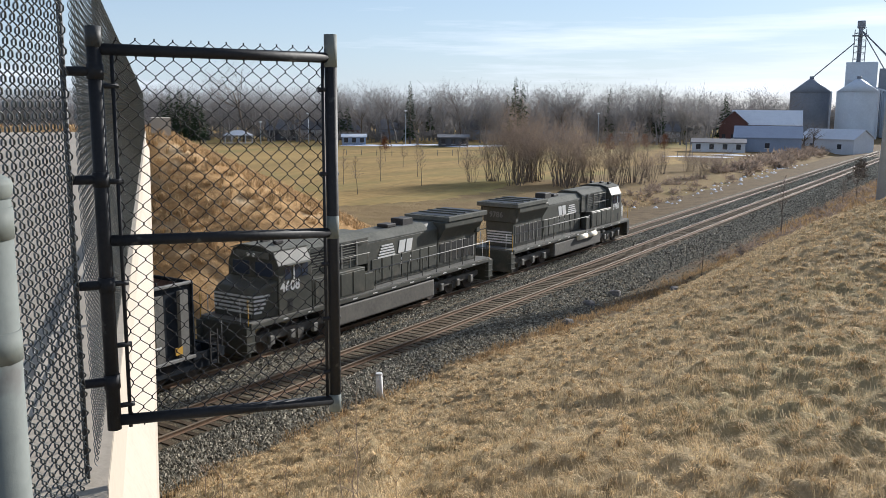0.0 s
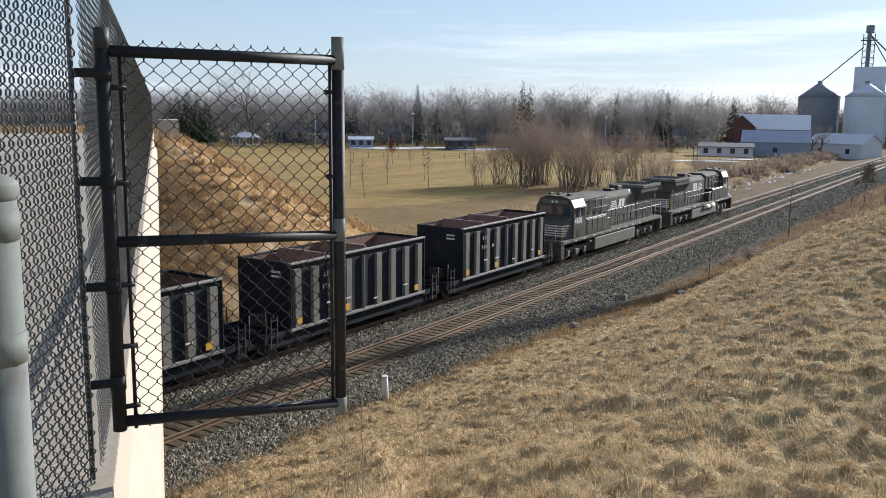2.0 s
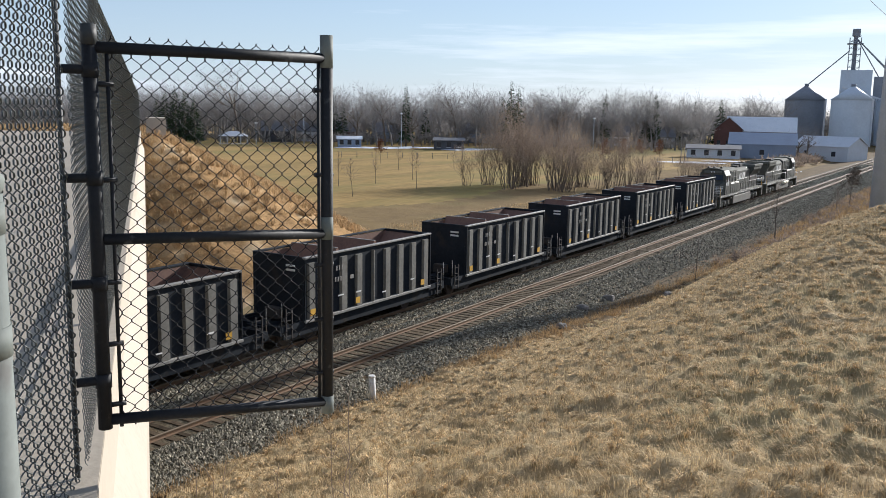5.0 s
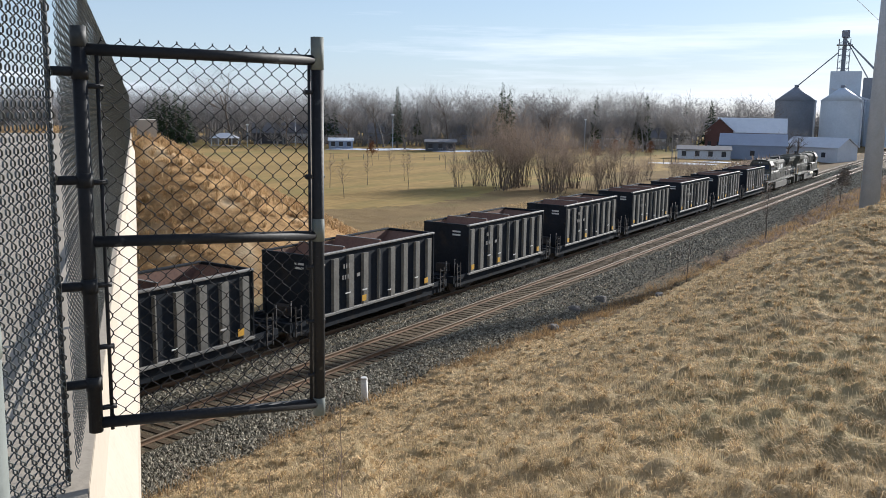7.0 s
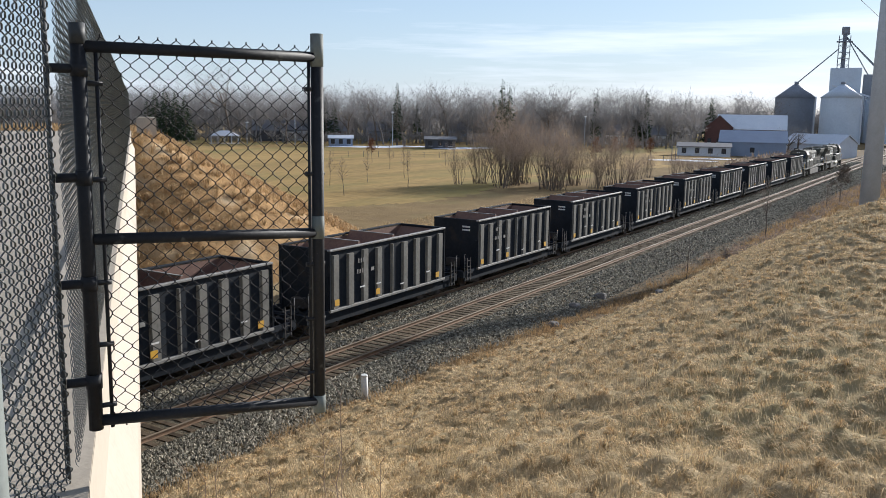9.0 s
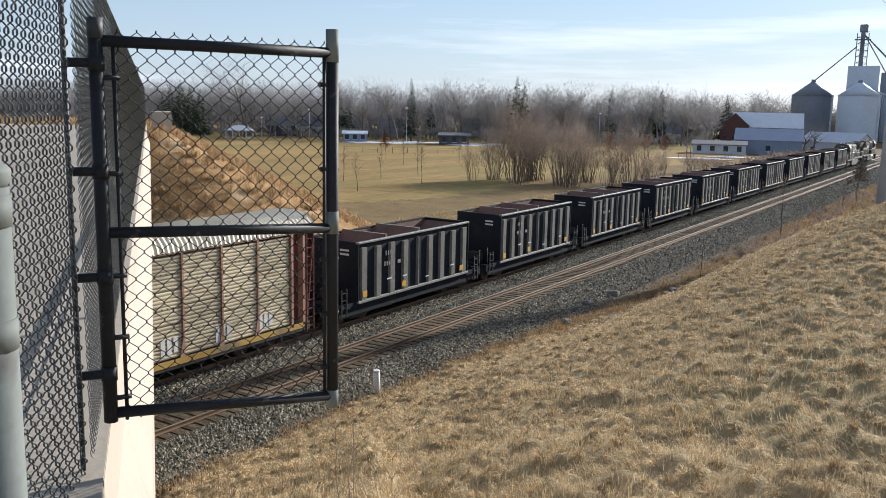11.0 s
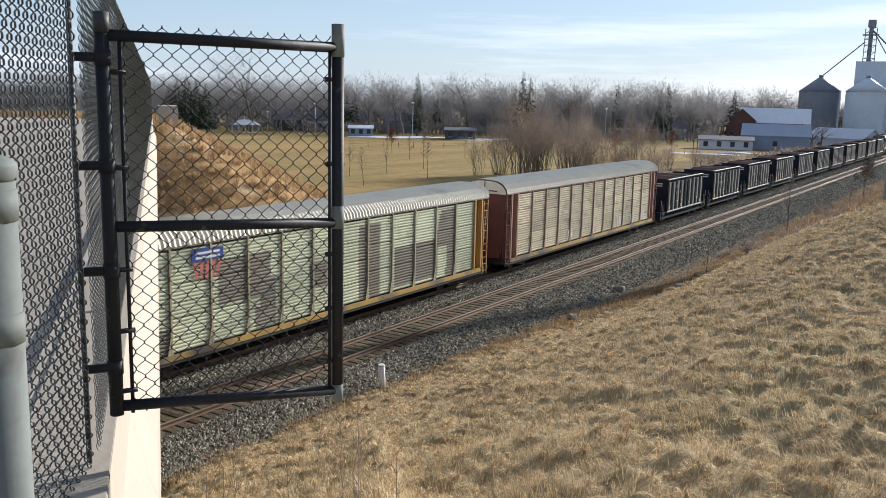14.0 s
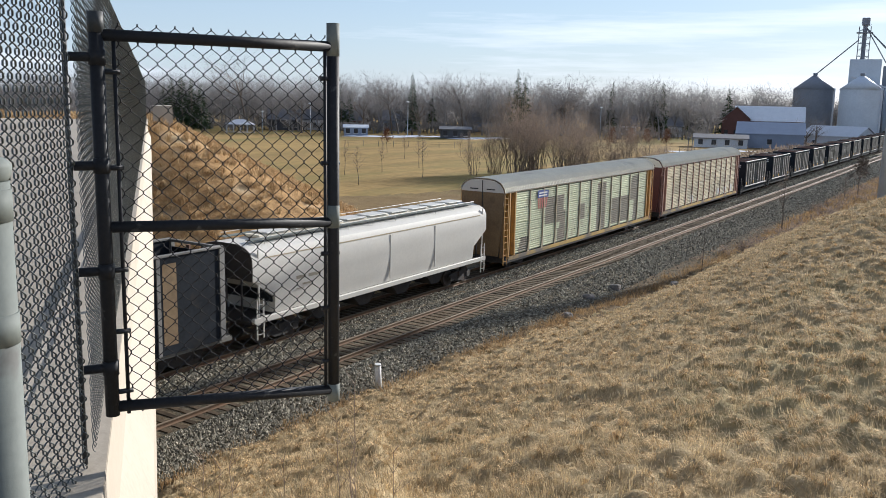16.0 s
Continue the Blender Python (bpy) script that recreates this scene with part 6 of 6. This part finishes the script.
# ---- grass and stones ----
M_tuft = mat("straw_tussock", (0.70, 0.53, 0.305), (0.48, 0.35, 0.19), 0.85, fine=4, coarse=0.5, bump=0, spec=0.1, thin=0.15, island=0.45)

def blades(V, F, x, y, z, n, h, w, rng, lean, spread):
    for i in range(n):
        a, b = rng.uniform(0, 6.28), rng.gauss(0, 1)
        px, py = x + rng.gauss(0, spread), y + rng.gauss(0, spread)
        hh = h * rng.uniform(0.5, 1.15)
        tx = px + lean[0] * hh + rng.gauss(0, 0.45) * hh
        ty = py + lean[1] * hh + rng.gauss(0, 0.45) * hh
        c, s = math.cos(a) * w, math.sin(a) * w
        k = len(V)
        mx, my, mz = px * 0.5 + tx * 0.5 + rng.gauss(0, 0.12) * hh, py * 0.5 + ty * 0.5, z + hh * rng.uniform(0.5, 0.8)
        V.extend(((px - c, py - s, z - 0.06), (px + c, py + s, z - 0.06), (mx + c * 0.8, my + s * 0.8, mz), (mx - c * 0.8, my - s * 0.8, mz), (tx, ty, z + hh * rng.uniform(0.45, 1.0))))
        F.extend(((k, k + 1, k + 2, k + 3), (k + 3, k + 2, k + 4)))


def bank_z(x, y):
    z = ground_z(x, y)
    v = Vector((x, y, 0))
    k = 1.0 if y < 30 else 0.5 + 0.6 * (z > 0.6)
    return z + k * (0.16 * noise.noise(v * 0.35) + 0.13 * noise.noise(v * 0.9 + Vector((7, 3, 1))) + 0.06 * noise.noise(v * 2.1)) + (mound(x, y)[0] if y < 20 and x < 75 and z > -0.6 else 0)


def tussock(V, F, x, y, z, n, r, h, w, rng):
    """A mound of straw whose blades rise, arch over and fall outwards."""
    for i in range(n):
        a, q = rng.uniform(0, 6.28), rng.random()
        ca, sa = math.cos(a), math.sin(a)
        b0, b1, b2 = r * 0.35 * q, r * (0.35 + 0.35 * q), r * (0.75 + 0.6 * rng.random())
        top = h * rng.uniform(0.75, 1.2) * (1.15 - 0.5 * q)
        px, py = -sa * w, ca * w
        j = rng.gauss(0, 0.25) * r
        k = len(V)
        V.extend(((x + ca * b0 - px, y + sa * b0 - py, z - 0.05), (x + ca * b0 + px, y + sa * b0 + py, z - 0.05),
                  (x + ca * b1 + px, y + sa * b1 + py, z + top), (x + ca * b1 - px, y + sa * b1 - py, z + top),
                  (x + ca * b2 - sa * j, y + sa * b2 + ca * j, z + top * rng.uniform(0.1, 0.7))))
        F.extend(((k, k + 1, k + 2, k + 3), (k + 3, k + 2, k + 4)))


def meadow():
    rng = random.Random(21)
    V, F = [], []
    made = 0
    while made < 25000:
        d = 3.0 + 78 * rng.random() ** 1.15
        az = rng.uniform(39.6, 94)
        x, y = polar(az, d)
        if y > 20 or y < -3.5:
            continue
        if ground_z(x, y) < -0.55:
            continue
        made += 1
        flow = noise.noise(Vector((x * 0.6, y * 0.6, 9))) * 3.0
        blades(V, F, x, y, bank_z(x, y), 13, 0.035 + 0.05 * rng.random(), 0.0017 + d * 0.00021, rng, (math.cos(flow) * 1.5 - 0.6, math.sin(flow) * 1.5 + 0.6), 0.14)
    tagged(raw("flattened_grass", V, F, M_blade), "flattened pale dry grass on the slope", "grass", kind="stuff")
    V, F = [], []
    made, seen = 0, set()
    while made < 30000:
        d = 5.0 + 70 * rng.random() ** 1.1
        x, y = polar(rng.uniform(40, 94), d)
        if y > 20 or y < -3.0 or ground_z(x, y) < -0.5:
            continue
        if noise.noise(Vector((x * 0.45, y * 0.45, 1))) < -0.25 and rng.random() < 0.7:
            continue
        made += 1
        if x < 75:
            _, c, big = mound(x, y)
            key = (round(c.x, 2), round(c.y, 2))
            if key in seen or big < 0.2:
                continue
            seen.add(key)
            for j in range(2):
                x, y = c.x + rng.gauss(0, 0.09), c.y + rng.gauss(0, 0.09)
                tussock(V, F, x, y, bank_z(x, y) - 0.02, 34, rng.uniform(0.12, 0.28), (0.022 + 0.05 * rng.random()) * (0.4 + big), 0.0022 + d * 0.00019, rng)
        else:
            tussock(V, F, x, y, bank_z(x, y), 26, rng.uniform(0.15, 0.38), rng.uniform(0.06, 0.16), 0.003 + d * 0.0002, rng)
    tagged(raw("grass_tussocks", V, F, M_tuft), "straw-coloured grass tussocks on the slope", "grass", kind="stuff")
    V, F = [], []
    made = 0
    while made < 3000:
        x, y = rng.uniform(30, 80), rng.uniform(34, 66)
        z = ground_z(x, y)
        if z < 0.4:
            continue
        made += 1
        tussock(V, F, x, y, bank_z(x, y), 16, rng.uniform(0.2, 0.5), rng.uniform(0.12, 0.4), 0.016, rng)
    tagged(raw("bank_tussocks", V, F, M_blade_red), "tawny grass tussocks on the far bank", "grass", kind="stuff")
    V, F = [], []
    for i in range(850):
        x = rng.uniform(14, 100)
        y = ramp(x, ((14, 19.6), (28, 19.4), (43, 18.0), (58, 16.9), (100, 16.0))) + rng.gauss(0, 0.45)
        blades(V, F, x, y, ground_z(x, y), 14, rng.uniform(0.15, 0.5), 0.009, rng, (0, 0), 0.18)
    for i in range(1500):
        x = rng.uniform(58, 150)
        y = rng.uniform(3, 17)
        if x < 60 + 1.3 * y:
            continue
        blades(V, F, x, y, ground_z(x, y), 14, rng.uniform(0.2, 0.7), 0.022, rng, (0, 0), 0.4)
    for i in range(170):
        d, az = rng.uniform(5.2, 9.0), rng.uniform(39.6, 49)
        x, y = polar(az, d)
        blades(V, F, x, y, bank_z(x, y), 11, rng.uniform(0.14, 0.32), 0.004, rng, (0.1, 0.1), 0.1)
    tagged(raw("rusty_weeds", V, F, M_blade_red), "rusty brown weeds along the toe of the slope", "weeds", kind="stuff")
    V, F = [], []
    for i in range(9000):
        x, y = rng.uniform(26, 110), rng.uniform(35.5, 75)
        z = ground_z(x, y)
        if z < 0.4 and y > 47:
            continue
        blades(V, F, x, y, bank_z(x, y), 7, rng.uniform(0.15, 0.4), 0.014, rng, (-0.2, -0.2), 0.25)
    tagged(raw("far_bank_grass", V, F, M_tuft), "rough dry grass on the far bank", "grass", kind="stuff")
    # a few tall dry stalks close to the eye
    for az, d, top in ((51.2, 6.2, 8.5), (50.6, 6.4, 8.15), (52.0, 6.0, 8.1), (41.6, 5.6, 8.25), (42.4, 5.8, 8.1), (43.5, 6.0, 8.0), (47.2, 6.2, 7.95), (54.5, 6.3, 7.95)):
        x, y = polar(az, d)
        z = bank_z(x, y) - 0.1
        h = top - z - 0.25
        w = thing("dry_weed", "tall thin dry weed stalk on the slope", "weed", "dry weed stalks", pose(x, y, z))
        p, tall = Vector((0, 0, 0)), h + 0.25
        bm = B()
        ends = []
        for k in range(6):
            q = p + Vector((rng.gauss(0, 0.07), rng.gauss(0, 0.07), 1)) * tall / 6
            tube(bm, p, q, 0.0058 - 0.0006 * k, 0.0052 - 0.0006 * k, k=6, cap=False)
            ends.append(q)
            p = q
        bmesh.ops.remove_doubles(bm, verts=bm.verts, dist=0.002)
        part("stalk", bm, M_thicket, w)
        for q in ends[1:]:
            for j in range(2):
                part("side_twig", tube(B(), q, q + Vector((rng.gauss(0, 0.09), rng.gauss(0, 0.09), 0.12)), 0.0026, 0.0012, k=4), M_thicket, w)


meadow()


def stones():
    rng = random.Random(31)
    V, F = [], []
    for i in range(76000):
        x = 14 + 210 * rng.random() ** 1.9
        if rng.random() < 0.62:
            y = rng.uniform(max(17.2, 19.6 - 0.06 * max(0, x - 24)), 21.6)
        else:
            y = rng.uniform(24.2, 26.2)
        c = min(abs(y - Y_NEAR), abs(y - Y_TRAIN))
        z = max(-0.75, -0.19 - max(0, c - 1.75) * (0.227 if y < Y_NEAR else 0.357))
        s = rng.uniform(0.04, 0.095) * (1 + max(0, x - 40) / 90)
        b = len(V)
        a = rng.uniform(0, 6.28)
        ca, sa = math.cos(a) * s, math.sin(a) * s
        k = rng.uniform(0.6, 1.2)
        V.extend(((x + ca, y + sa, z), (x - sa * k, y + ca * k, z + s * 0.3), (x - ca, y - sa, z), (x + sa * k, y - ca * k, z + s * 0.2), (x + rng.uniform(-s, s) * 0.4, y, z + s * rng.uniform(0.6, 1.1))))
        F.extend(((b, b + 1, b + 4), (b + 1, b + 2, b + 4), (b + 2, b + 3, b + 4), (b + 3, b, b + 4)))
    ob = raw("loose_ballast", V, F, M_stone)
    tagged(ob, "loose grey crushed stones on the track bed", "ballast", kind="stuff")


M_stone = mat("crushed_stone", (0.305, 0.28, 0.218), (0.125, 0.114, 0.085), 0.9, fine=18, coarse=5, bump=0, spec=0.12, island=0.75)
stones()


def ties():
    me = None
    for i in range(220):
        bm = bev(box(B(), -0.115, 0.115, -1.3, 1.3, -0.34, -0.172), 0.012)
        if me is None:
            ob = part("tie", bm, M_tie, track_near)
            me = ob.data
        else:
            bm.free()
            ob = new("tie", me)
            ob.parent = track_near
        ob.matrix_basis = pose(12 + i * 0.5 + random.uniform(-0.04, 0.04), Y_NEAR + random.uniform(-0.05, 0.05), random.uniform(0.0, 0.012), 0, 0, random.uniform(-1, 1))
    bm = B()
    for i in range(700):
        x = 122 + i * 0.5
        box(bm, x - 0.115, x + 0.115, Y_NEAR - 1.3, Y_NEAR + 1.3, -0.3, -0.172)
    part("far_ties", bm, M_tie, track_near)["kind"] = "stuff"
    bm = B()
    for i in range(640):
        x = 8 + i * 0.5
        box(bm, x - 0.115, x + 0.115, Y_TRAIN - 1.3, Y_TRAIN + 1.3, -0.3, -0.172)
    part("far_ties", bm, M_tie, track_train)["kind"] = "stuff"


ties()


# ---- what moves ----
def motions():
    for car, x, turn in TRAIN:
        walk(car, [(t, pose(x + SPEED * t, Y_TRAIN, 0, 0, 0, turn)) for t in range(0, 17, 2)])


motions()
